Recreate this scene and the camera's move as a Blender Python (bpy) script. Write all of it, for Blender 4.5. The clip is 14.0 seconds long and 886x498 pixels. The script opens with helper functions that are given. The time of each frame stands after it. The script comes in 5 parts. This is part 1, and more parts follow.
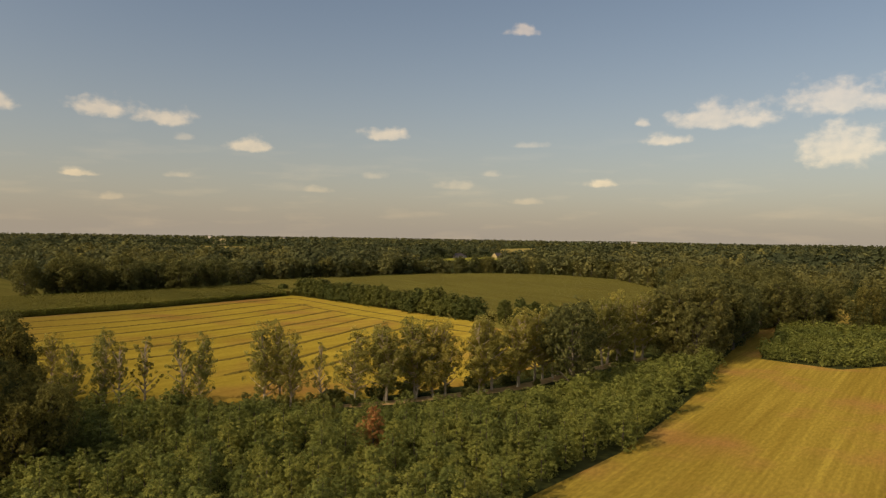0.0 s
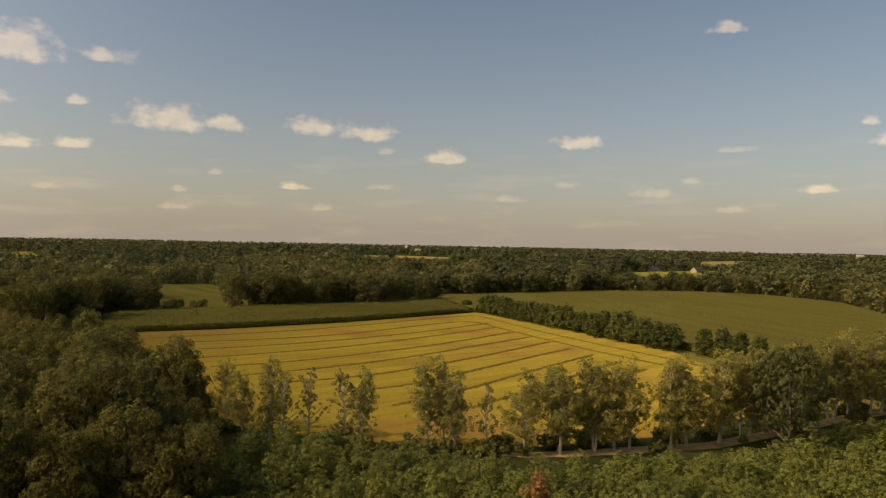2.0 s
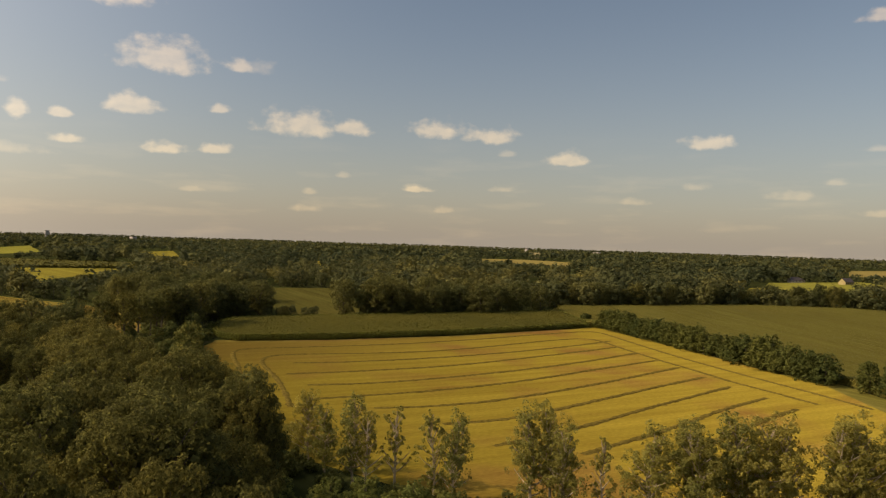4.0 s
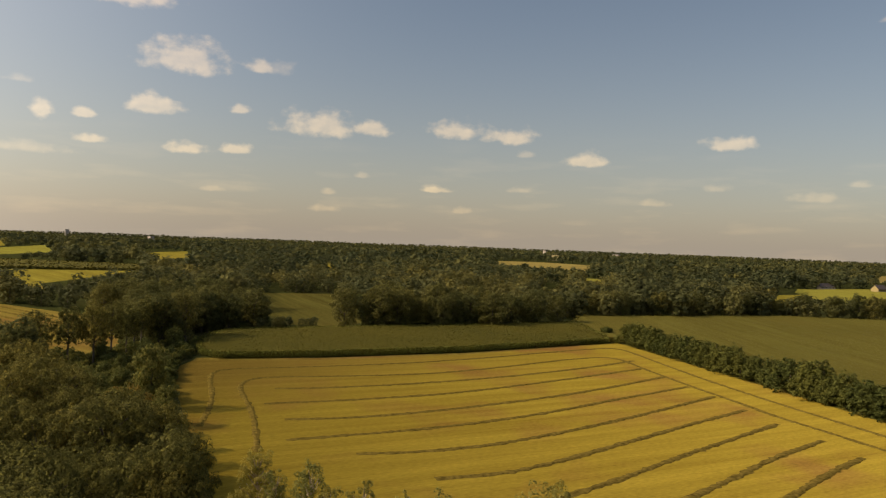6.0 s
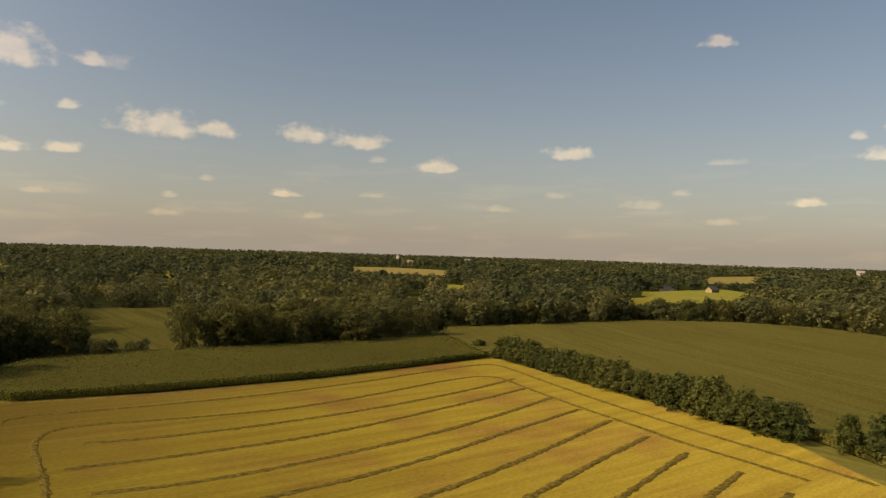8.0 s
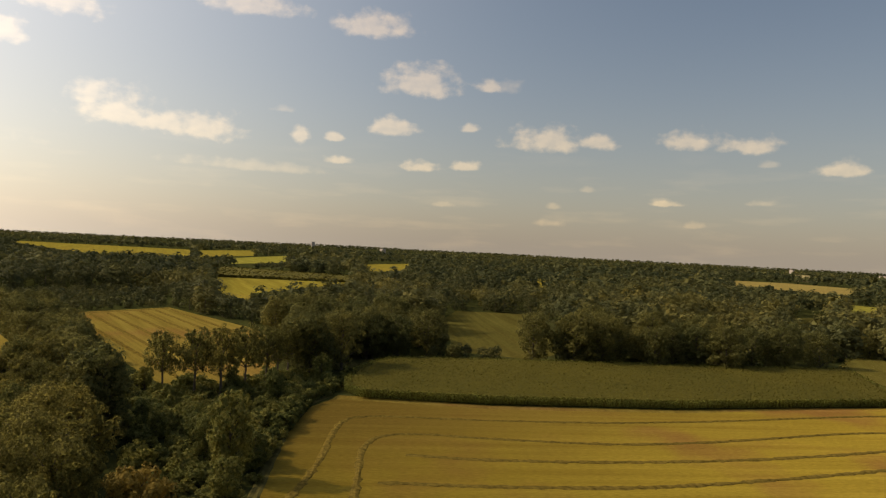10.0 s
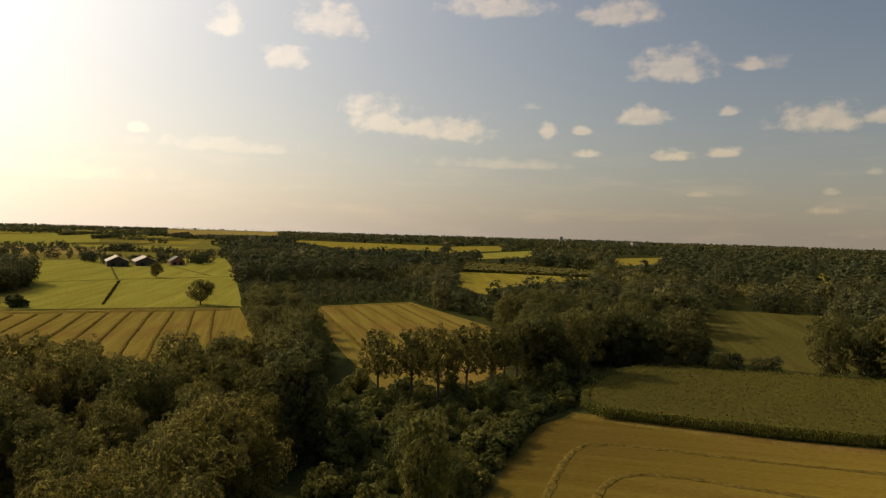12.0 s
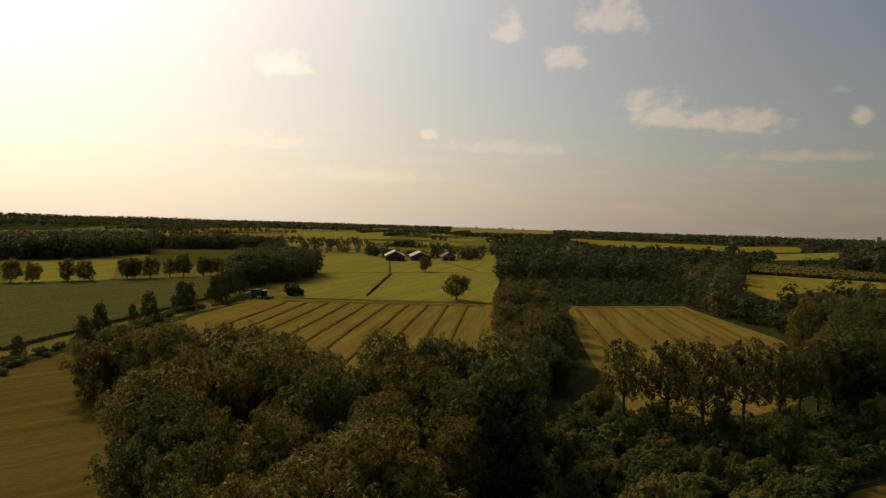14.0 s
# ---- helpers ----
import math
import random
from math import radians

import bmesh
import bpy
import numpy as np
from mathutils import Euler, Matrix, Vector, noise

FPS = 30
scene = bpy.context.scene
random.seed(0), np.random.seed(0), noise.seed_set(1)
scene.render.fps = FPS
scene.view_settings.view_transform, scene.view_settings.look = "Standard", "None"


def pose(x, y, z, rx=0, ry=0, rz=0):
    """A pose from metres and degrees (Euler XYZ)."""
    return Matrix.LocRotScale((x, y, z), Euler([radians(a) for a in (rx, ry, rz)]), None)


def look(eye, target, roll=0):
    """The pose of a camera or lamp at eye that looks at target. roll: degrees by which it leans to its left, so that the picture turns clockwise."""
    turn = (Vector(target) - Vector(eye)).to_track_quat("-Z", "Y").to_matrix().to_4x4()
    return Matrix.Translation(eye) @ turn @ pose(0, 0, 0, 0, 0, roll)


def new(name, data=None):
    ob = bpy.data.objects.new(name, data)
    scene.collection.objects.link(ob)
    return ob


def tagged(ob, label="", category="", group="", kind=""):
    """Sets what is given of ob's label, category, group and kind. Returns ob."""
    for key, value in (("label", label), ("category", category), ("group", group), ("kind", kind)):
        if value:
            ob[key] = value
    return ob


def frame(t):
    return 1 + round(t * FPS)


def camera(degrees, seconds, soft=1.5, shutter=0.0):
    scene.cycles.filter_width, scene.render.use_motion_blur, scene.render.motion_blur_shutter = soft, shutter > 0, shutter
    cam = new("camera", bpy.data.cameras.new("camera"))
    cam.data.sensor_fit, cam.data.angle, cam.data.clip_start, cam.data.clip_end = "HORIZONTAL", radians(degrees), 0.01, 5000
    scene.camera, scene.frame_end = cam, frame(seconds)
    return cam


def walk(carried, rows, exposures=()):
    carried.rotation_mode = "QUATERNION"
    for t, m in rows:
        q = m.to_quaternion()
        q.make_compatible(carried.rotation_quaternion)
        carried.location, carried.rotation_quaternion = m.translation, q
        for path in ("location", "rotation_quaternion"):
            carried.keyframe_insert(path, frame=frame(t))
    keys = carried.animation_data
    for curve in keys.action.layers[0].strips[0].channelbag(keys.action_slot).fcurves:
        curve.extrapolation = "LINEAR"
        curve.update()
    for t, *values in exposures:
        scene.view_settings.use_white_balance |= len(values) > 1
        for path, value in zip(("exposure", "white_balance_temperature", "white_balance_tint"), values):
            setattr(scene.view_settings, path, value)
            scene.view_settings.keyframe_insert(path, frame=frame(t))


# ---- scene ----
cam = camera(64, 14.0, soft=1.25)


def aim(x, y, z, left, down, roll):
    """Pose of the camera: place, heading to the left of +y, tilt down and roll, in degrees."""
    a, d = radians(left), math.tan(radians(down))
    return look((x, y, z), (x - math.sin(a) * 100, y + math.cos(a) * 100, z - 100 * d), roll)


PATH = [
    (0.0, aim(0.00, 0.00, 25.20, 11.10, 1.00, 0.89)),
    (0.5, aim(-0.02, 1.38, 26.40, 15.38, 0.87, 0.77)),
    (1.0, aim(0.04, 4.41, 27.05, 21.45, 0.70, 0.79)),
    (1.5, aim(-0.40, 7.77, 27.55, 23.54, 0.72, 1.02)),
    (2.0, aim(-0.94, 11.16, 27.90, 26.48, 0.50, 1.18)),
    (2.5, aim(-2.01, 14.81, 28.41, 28.03, 0.72, 1.67)),
    (3.0, aim(-3.17, 18.16, 29.24, 29.20, 0.69, 1.70)),
    (3.5, aim(-3.91, 21.18, 29.93, 33.71, 0.66, 1.69)),
    (3.7, aim(-4.75, 22.35, 30.11, 35.25, 0.54, 1.56)),
    (5.8, aim(-14.84, 41.47, 32.33, 37.73, 0.59, 2.28)),
    (6.0, aim(-15.85, 43.14, 32.63, 37.62, 0.56, 2.15)),
    (6.5, aim(-18.59, 47.05, 33.04, 36.28, 0.52, 2.13)),
    (7.0, aim(-22.63, 50.11, 33.26, 30.60, 0.29, 2.26)),
    (7.1, aim(-23.95, 51.44, 33.40, 25.11, -0.41, 2.27)),
    (7.5, aim(-29.56, 56.84, 33.77, 23.42, -0.21, 2.28)),
    (8.0, aim(-32.74, 61.79, 33.34, 25.75, -0.25, 1.83)),
    (8.5, aim(-34.95, 67.66, 33.27, 33.85, -0.07, 1.78)),
    (9.0, aim(-35.56, 73.29, 33.50, 42.40, 0.15, 1.80)),
    (9.2, aim(-36.03, 74.99, 33.63, 45.86, 0.21, 1.95)),
    (11.3, aim(-56.15, 92.91, 31.59, 66.94, 0.81, 2.29)),
    (11.5, aim(-58.52, 94.09, 31.59, 69.35, 1.10, 1.72)),
    (12.0, aim(-62.93, 96.01, 31.46, 75.51, 1.36, 1.76)),
    (12.5, aim(-67.83, 99.38, 30.66, 81.14, 1.43, 2.13)),
    (13.0, aim(-75.34, 100.37, 29.80, 86.49, 1.65, 2.09)),
    (13.5, aim(-80.99, 102.42, 29.30, 92.21, 1.82, 2.20)),
    (14.0, aim(-84.83, 104.27, 29.52, 97.59, 2.11, 1.79)),
]
EXPOSURES = [(0.0, 0.02, 7500, 12), (3.7, 0.02, 7500, 12), (5.8, 0.03, 7500, 12), (9.2, 0.02, 7500, 12), (11.3, -0.24, 7500, 12), (12.5, -0.45, 7500, 12), (14.0, -0.88, 7500, 12)]
walk(cam, PATH, EXPOSURES)

# ---- sky, clouds and sun ----
SUN_LEFT, SUN_UP = 135.0, 35.0
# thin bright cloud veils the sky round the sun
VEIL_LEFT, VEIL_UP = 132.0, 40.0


def sky():
    w = bpy.data.worlds.new("sky")
    scene.world = w
    w.use_nodes = True
    nt = w.node_tree
    n, li = nt.nodes, nt.links
    n.clear()

    def math_node(op, a, b=None, c=None):
        m = n.new("ShaderNodeMath")
        m.operation = op
        for i, v in enumerate((a, b, c)):
            if v is None:
                continue
            if isinstance(v, (int, float)):
                m.inputs[i].default_value = v
            else:
                li.new(v, m.inputs[i])
        return m.outputs[0]

    out = n.new("ShaderNodeOutputWorld")
    bg = n.new("ShaderNodeBackground")
    tex = n.new("ShaderNodeTexSky")
    tex.sky_type = "NISHITA"
    tex.sun_disc = False
    tex.sun_elevation = radians(SUN_UP)
    tex.sun_rotation = radians(-SUN_LEFT)
    tex.air_density, tex.dust_density, tex.ozone_density = 1.0, 1.2, 1.0
    # bearing and height of each direction of the sky, in degrees
    tc = n.new("ShaderNodeTexCoord")
    sep = n.new("ShaderNodeSeparateXYZ")
    li.new(tc.outputs["Generated"], sep.inputs[0])
    left = math_node("MULTIPLY", math_node("ARCTAN2", math_node("MULTIPLY", sep.outputs[0], -1.0), sep.outputs[1]), 57.2958)
    up = math_node("MULTIPLY", math_node("ARCSINE", sep.outputs[2]), 57.2958)
    uv = n.new("ShaderNodeCombineXYZ")
    li.new(left, uv.inputs[0])
    li.new(up, uv.inputs[1])
    # billowing outlines: broad heaps and small curls
    def heaps(scale, detail, stretch, turn=0.0):
        no = n.new("ShaderNodeTexNoise")
        no.inputs["Scale"].default_value, no.inputs["Detail"].default_value, no.inputs["Roughness"].default_value = scale, detail, 0.5
        st = n.new("ShaderNodeVectorMath")
        st.operation = "MULTIPLY_ADD"
        st.inputs[1].default_value = (stretch[0], stretch[1], 1.0)
        st.inputs[2].default_value = (turn, turn, 0.0)
        li.new(uv.outputs[0], st.inputs[0])
        li.new(st.outputs[0], no.inputs["Vector"])
        return no.outputs["Fac"]

    rough = heaps(0.62, 4.0, (0.95, 1.3))
    curls = heaps(2.6, 3.0, (1.0, 1.2))

    def nearest(clouds):
        """How far each direction lies from the middle of the nearest cloud, in half widths; clouds are flat below."""
        best = None
        for a, e, w2, h2 in clouds:
            dx = math_node("MULTIPLY_ADD", left, 1 / w2, -a / w2)
            dy = math_node("MULTIPLY_ADD", up, 1 / h2, -(e - 0.25 * h2) / h2)
            dy = math_node("MAXIMUM", math_node("MULTIPLY", dy, 0.8), math_node("MULTIPLY", dy, -1.7))
            d = math_node("SQRT", math_node("ADD", math_node("MULTIPLY", dx, dx), math_node("MULTIPLY", dy, dy)))
            best = d if best is None else math_node("MINIMUM", best, d)
        return best

    def mask_of(clouds, soft, most):
        edge = math_node("ADD", nearest(clouds), math_node("MULTIPLY", math_node("SUBTRACT", rough, 0.5), 2.2))
        edge = math_node("ADD", edge, math_node("MULTIPLY", math_node("SUBTRACT", curls, 0.5), 0.3))
        m = n.new("ShaderNodeMapRange")
        m.interpolation_type = "SMOOTHSTEP"
        m.inputs["From Min"].default_value = 1.22
        m.inputs["From Max"].default_value = 1.22 - soft
        m.inputs["To Max"].default_value = most
        li.new(edge, m.inputs["Value"])
        return m.outputs[0]

    mask = mask_of(CLOUDS_NORTH + CLOUDS_WEST, 0.85, 0.92)
    faint = mask_of(CLOUDS_FAINT, 1.0, 0.42)
    # thin streaks low over the horizon
    wisp = n.new("ShaderNodeTexNoise")
    wisp.inputs["Scale"].default_value = 0.22
    wisp.inputs["Detail"].default_value = 5.0
    st2 = n.new("ShaderNodeVectorMath")
    st2.operation = "MULTIPLY"
    st2.inputs[1].default_value = (0.7, 4.0, 1.0)
    li.new(uv.outputs[0], st2.inputs[0])
    li.new(st2.outputs[0], wisp.inputs["Vector"])
    thin = n.new("ShaderNodeMapRange")
    thin.inputs["From Min"].default_value = 0.52
    thin.inputs["From Max"].default_value = 0.75
    thin.inputs["To Max"].default_value = 0.22
    li.new(wisp.outputs["Fac"], thin.inputs["Value"])
    low = n.new("ShaderNodeMapRange")
    low.inputs["From Min"].default_value = 9.0
    low.inputs["From Max"].default_value = 4.0
    li.new(up, low.inputs["Value"])
    streak = math_node("MULTIPLY", thin.outputs[0], low.outputs[0])
    cover = math_node("MAXIMUM", math_node("MAXIMUM", mask, faint), streak)
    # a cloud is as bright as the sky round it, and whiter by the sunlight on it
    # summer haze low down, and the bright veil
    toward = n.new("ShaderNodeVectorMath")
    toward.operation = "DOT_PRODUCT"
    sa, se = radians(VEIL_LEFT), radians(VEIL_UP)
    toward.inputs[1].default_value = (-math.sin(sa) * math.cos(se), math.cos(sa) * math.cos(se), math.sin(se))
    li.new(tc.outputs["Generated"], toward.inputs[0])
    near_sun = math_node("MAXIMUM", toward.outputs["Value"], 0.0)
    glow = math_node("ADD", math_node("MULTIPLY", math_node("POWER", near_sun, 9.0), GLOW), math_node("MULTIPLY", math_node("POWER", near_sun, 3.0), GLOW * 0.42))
    haze = n.new("ShaderNodeMix")
    haze.data_type = "RGBA"
    deep = math_node("MULTIPLY", math_node("POWER", 2.718, math_node("MULTIPLY", math_node("MAXIMUM", up, 0.0), -1 / HAZE_HEIGHT)), HAZE)
    li.new(deep, haze.inputs["Factor"])
    li.new(tex.outputs[0], haze.inputs["A"])
    warm = n.new("ShaderNodeVectorMath")
    warm.operation = "SCALE"
    warm.inputs[0].default_value = HAZE_LIGHT[:3]
    li.new(math_node("MULTIPLY_ADD", math_node("POWER", near_sun, 3.0), SUNNY_HAZE, 1.0), warm.inputs["Scale"])
    li.new(warm.outputs[0], haze.inputs["B"])
    air = n.new("ShaderNodeMix")
    air.data_type, air.blend_type = "RGBA", "ADD"
    air.inputs["Factor"].default_value = 1.0
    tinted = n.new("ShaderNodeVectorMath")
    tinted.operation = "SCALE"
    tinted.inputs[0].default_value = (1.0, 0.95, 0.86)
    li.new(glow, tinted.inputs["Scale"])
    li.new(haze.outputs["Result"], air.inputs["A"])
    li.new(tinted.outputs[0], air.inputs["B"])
    lit = n.new("ShaderNodeMix")
    lit.data_type = "RGBA"
    lit.blend_type = "ADD"
    lit.inputs["Factor"].default_value = 1.0
    li.new(air.outputs["Result"], lit.inputs["A"])
    # tops and heaps turned to the sun are brighter than the bases
    body = n.new("ShaderNodeVectorMath")
    body.operation = "SCALE"
    body.inputs[0].default_value = CLOUD_LIGHT[:3]
    li.new(math_node("MULTIPLY_ADD", math_node("SUBTRACT", heaps(0.62, 4.0, (0.95, 1.3), 0.3), rough), 1.0, 0.9), body.inputs["Scale"])
    li.new(body.outputs[0], lit.inputs["B"])
    mix = n.new("ShaderNodeMix")
    mix.data_type = "RGBA"
    li.new(cover, mix.inputs["Factor"])
    li.new(air.outputs["Result"], mix.inputs["A"])
    li.new(lit.outputs["Result"], mix.inputs["B"])
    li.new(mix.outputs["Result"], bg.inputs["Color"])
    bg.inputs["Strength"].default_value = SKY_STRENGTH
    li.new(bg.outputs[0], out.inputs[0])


SKY_STRENGTH = 0.093
SUNNY_HAZE = 5.0
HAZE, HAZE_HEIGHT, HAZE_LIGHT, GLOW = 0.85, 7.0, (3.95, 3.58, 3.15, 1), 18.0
CLOUD_LIGHT = (3.8, 2.55, 1.1, 1)
CLOUDS_NORTH = [
    (36.8, 9.0, 2.1, 0.8), (32.6, 8.6, 2.3, 0.7), (26.2, 6.8, 1.7, 0.6), (16.1, 8.1, 1.8, 0.6),
    (5.2, 16.1, 1.3, 0.5), (-10.4, 9.2, 4.0, 1.1), (-6.1, 7.7, 2.0, 0.5), (-18.1, 10.1, 4.2, 1.3),
    (-18.1, 6.8, 2.9, 1.6), (-1.5, 4.4, 1.5, 0.4), (38.4, 4.2, 1.3, 0.3), (-4.5, 9.0, 0.6, 0.4),
]
CLOUDS_WEST = [
    (47.7, 8.9, 2.9, 1.1), (43.8, 8.8, 1.7, 0.7), (58.2, 13.0, 3.2, 1.3), (52.4, 12.9, 1.3, 0.6),
    (60.3, 9.4, 1.9, 0.9), (57.8, 6.4, 1.7, 0.5), (54.2, 6.6, 1.1, 0.5), (53.9, 9.6, 0.8, 0.4),
    (80.6, 8.9, 3.0, 1.5), (74.9, 8.2, 3.0, 1.2), (67.4, 8.3, 0.7, 0.8), (64.7, 8.3, 0.8, 0.4),
    (64.1, 6.5, 1.2, 0.4), (77.8, 8.3, 2.6, 0.8), (82.6, 9.6, 1.4, 0.9), (85.0, 16.1, 2.9, 1.6), (88.5, 13.2, 1.9, 1.1), (92.9, 15.2, 1.3, 1.1),
    (72.0, 17.5, 4.2, 0.9), (62.1, 17.0, 3.2, 1.1), 
    (110.7, 11.8, 2.5, 1.1), (99.0, 7.0, 0.8, 0.4),
]
# small thin ones, low down
CLOUDS_FAINT = [
    (44.2, 5.1, 0.7, 0.3), (47.0, 3.7, 0.6, 0.3), (38.7, 4.4, 1.0, 0.3), (36.1, 2.6, 1.1, 0.3), (31.5, 4.4, 1.2, 0.3), (21.5, 3.6, 1.4, 0.3),
    (16.6, 4.8, 1.0, 0.4), (10.1, 4.1, 1.5, 0.4), (7.3, 5.1, 1.0, 0.3), (4.3, 7.4, 1.4, 0.3), (4.6, 2.9, 1.4, 0.3), (31.2, 7.2, 0.8, 0.3),
    (55.9, 3.5, 1.0, 0.3), (47.1, 2.4, 1.4, 0.4), (51.6, 12.9, 1.6, 0.6), (92.8, 6.2, 6.0, 0.7), (71.2, 5.6, 5.5, 0.5), (68.8, 10.2, 1.0, 0.4),
    (104.0, 3.6, 7.0, 0.7), (112.0, 6.0, 5.0, 0.8),
]
sky()

sun_data = bpy.data.lights.new("sun", "SUN")
sun_data.energy, sun_data.angle, sun_data.color = 3.3, radians(0.6), (1.0, 0.85, 0.59)
sun = new("sun", sun_data)
_a, _e = radians(SUN_LEFT), radians(SUN_UP)
sun.matrix_world = look((-math.sin(_a) * math.cos(_e) * 400, math.cos(_a) * math.cos(_e) * 400, math.sin(_e) * 400), (0, 0, 0))


# ---- materials ----
def material(name, rough=0.9):
    m = bpy.data.materials.new(name)
    m.use_nodes = True
    b = m.node_tree.nodes["Principled BSDF"]
    b.inputs["Roughness"].default_value = rough
    b.inputs["Specular IOR Level"].default_value = 0.0 if rough > 0.9 else 0.2
    return m, m.node_tree, b


def noise_node(nt, scale, detail=4.0, vec=(1, 1, 1), turn=0.0):
    tc = nt.nodes.new("ShaderNodeTexCoord")
    mp = nt.nodes.new("ShaderNodeMapping")
    mp.vector_type = "POINT"
    mp.inputs["Scale"].default_value = vec
    mp.inputs["Rotation"].default_value = (0, 0, turn)
    no = nt.nodes.new("ShaderNodeTexNoise")
    no.inputs["Scale"].default_value = scale
    no.inputs["Detail"].default_value = detail
    # turn first, then stretch along the turned axes
    mp.inputs["Scale"].default_value = (1, 1, 1)
    st = nt.nodes.new("ShaderNodeVectorMath")
    st.operation = "MULTIPLY"
    st.inputs[1].default_value = vec
    nt.links.new(tc.outputs["Object"], mp.inputs["Vector"])
    nt.links.new(mp.outputs[0], st.inputs[0])
    nt.links.new(st.outputs[0], no.inputs["Vector"])
    return no.outputs["Fac"]


def ramp(nt, fac, stops):
    r = nt.nodes.new("ShaderNodeValToRGB")
    while len(r.color_ramp.elements) < len(stops):
        r.color_ramp.elements.new(0.5)
    for el, (p, c) in zip(r.color_ramp.elements, stops):
        el.position = p
        el.color = (*c, 1)
    nt.links.new(fac, r.inputs[0])
    return r.outputs[0]


def blend(nt, mode, fac, a, b):
    m = nt.nodes.new("ShaderNodeMix")
    m.data_type, m.blend_type = "RGBA", mode
    if isinstance(fac, float):
        m.inputs["Factor"].default_value = fac
    else:
        nt.links.new(fac, m.inputs["Factor"])
    for k, v in (("A", a), ("B", b)):
        if isinstance(v, tuple):
            m.inputs[k].default_value = (*v, 1)
        else:
            nt.links.new(v, m.inputs[k])
    return m.outputs["Result"]


def bump(nt, b, height, strength, dist):
    bp = nt.nodes.new("ShaderNodeBump")
    bp.inputs["Strength"].default_value = strength
    bp.inputs["Distance"].default_value = dist
    nt.links.new(height, bp.inputs["Height"])
    nt.links.new(bp.outputs[0], b.inputs["Normal"])


def field_material(name, low, high, patch, stripe_turn=0.0, stripe=3.0, grain=1.5, relief=0.15, patches=0.02, spread=0.5, matt=0.0, thin=None):
    """Ground cover: broad patches, drill lines along one direction, and fine grain."""
    m, nt, b = material(name, 0.95)
    fine_scale = grain * 1.8
    broad = noise_node(nt, patches, 3.0)
    lines = noise_node(nt, 1.0, 3.0, (stripe * 0.03, stripe, 0.2), stripe_turn)
    fine = noise_node(nt, 1.0, 6.0, (fine_scale * 0.35, fine_scale, fine_scale), stripe_turn)
    base = ramp(nt, lines, [(0.3, low), (0.68, high)])
    base = blend(nt, "MIX", ramp(nt, broad, [(0.5, (0, 0, 0)), (0.68, (spread, spread, spread))]), base, patch)
    # Browner towards one end of the field, with dimmer light put into the colour.
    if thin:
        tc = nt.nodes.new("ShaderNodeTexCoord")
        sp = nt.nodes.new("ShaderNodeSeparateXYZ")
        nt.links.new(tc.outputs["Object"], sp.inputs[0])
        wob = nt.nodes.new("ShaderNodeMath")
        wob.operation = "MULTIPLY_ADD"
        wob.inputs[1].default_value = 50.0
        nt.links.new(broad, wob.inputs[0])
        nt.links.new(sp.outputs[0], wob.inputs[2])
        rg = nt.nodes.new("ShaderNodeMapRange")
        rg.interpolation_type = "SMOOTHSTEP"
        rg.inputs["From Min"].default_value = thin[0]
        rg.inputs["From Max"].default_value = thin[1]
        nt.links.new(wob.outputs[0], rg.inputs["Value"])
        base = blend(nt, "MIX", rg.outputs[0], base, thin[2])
    streak = noise_node(nt, 1.0, 4.0, (0.016, 0.30, 0.2), stripe_turn)
    base = blend(nt, "MULTIPLY", 0.5, base, ramp(nt, streak, [(0.33, (0.72, 0.66, 0.62)), (0.66, (1.18, 1.2, 1.2))]))
    base = blend(nt, "MULTIPLY", 0.75, base, ramp(nt, fine, [(0.25, (0.66, 0.66, 0.64)), (0.7, (1.10, 1.10, 1.08))]))
    nt.links.new(base, b.inputs["Base Color"])
    bump(nt, b, fine, 1.0, relief * (1.6 if matt > 0 else 1.0))
    b.inputs["Diffuse Roughness"].default_value = matt
    return m


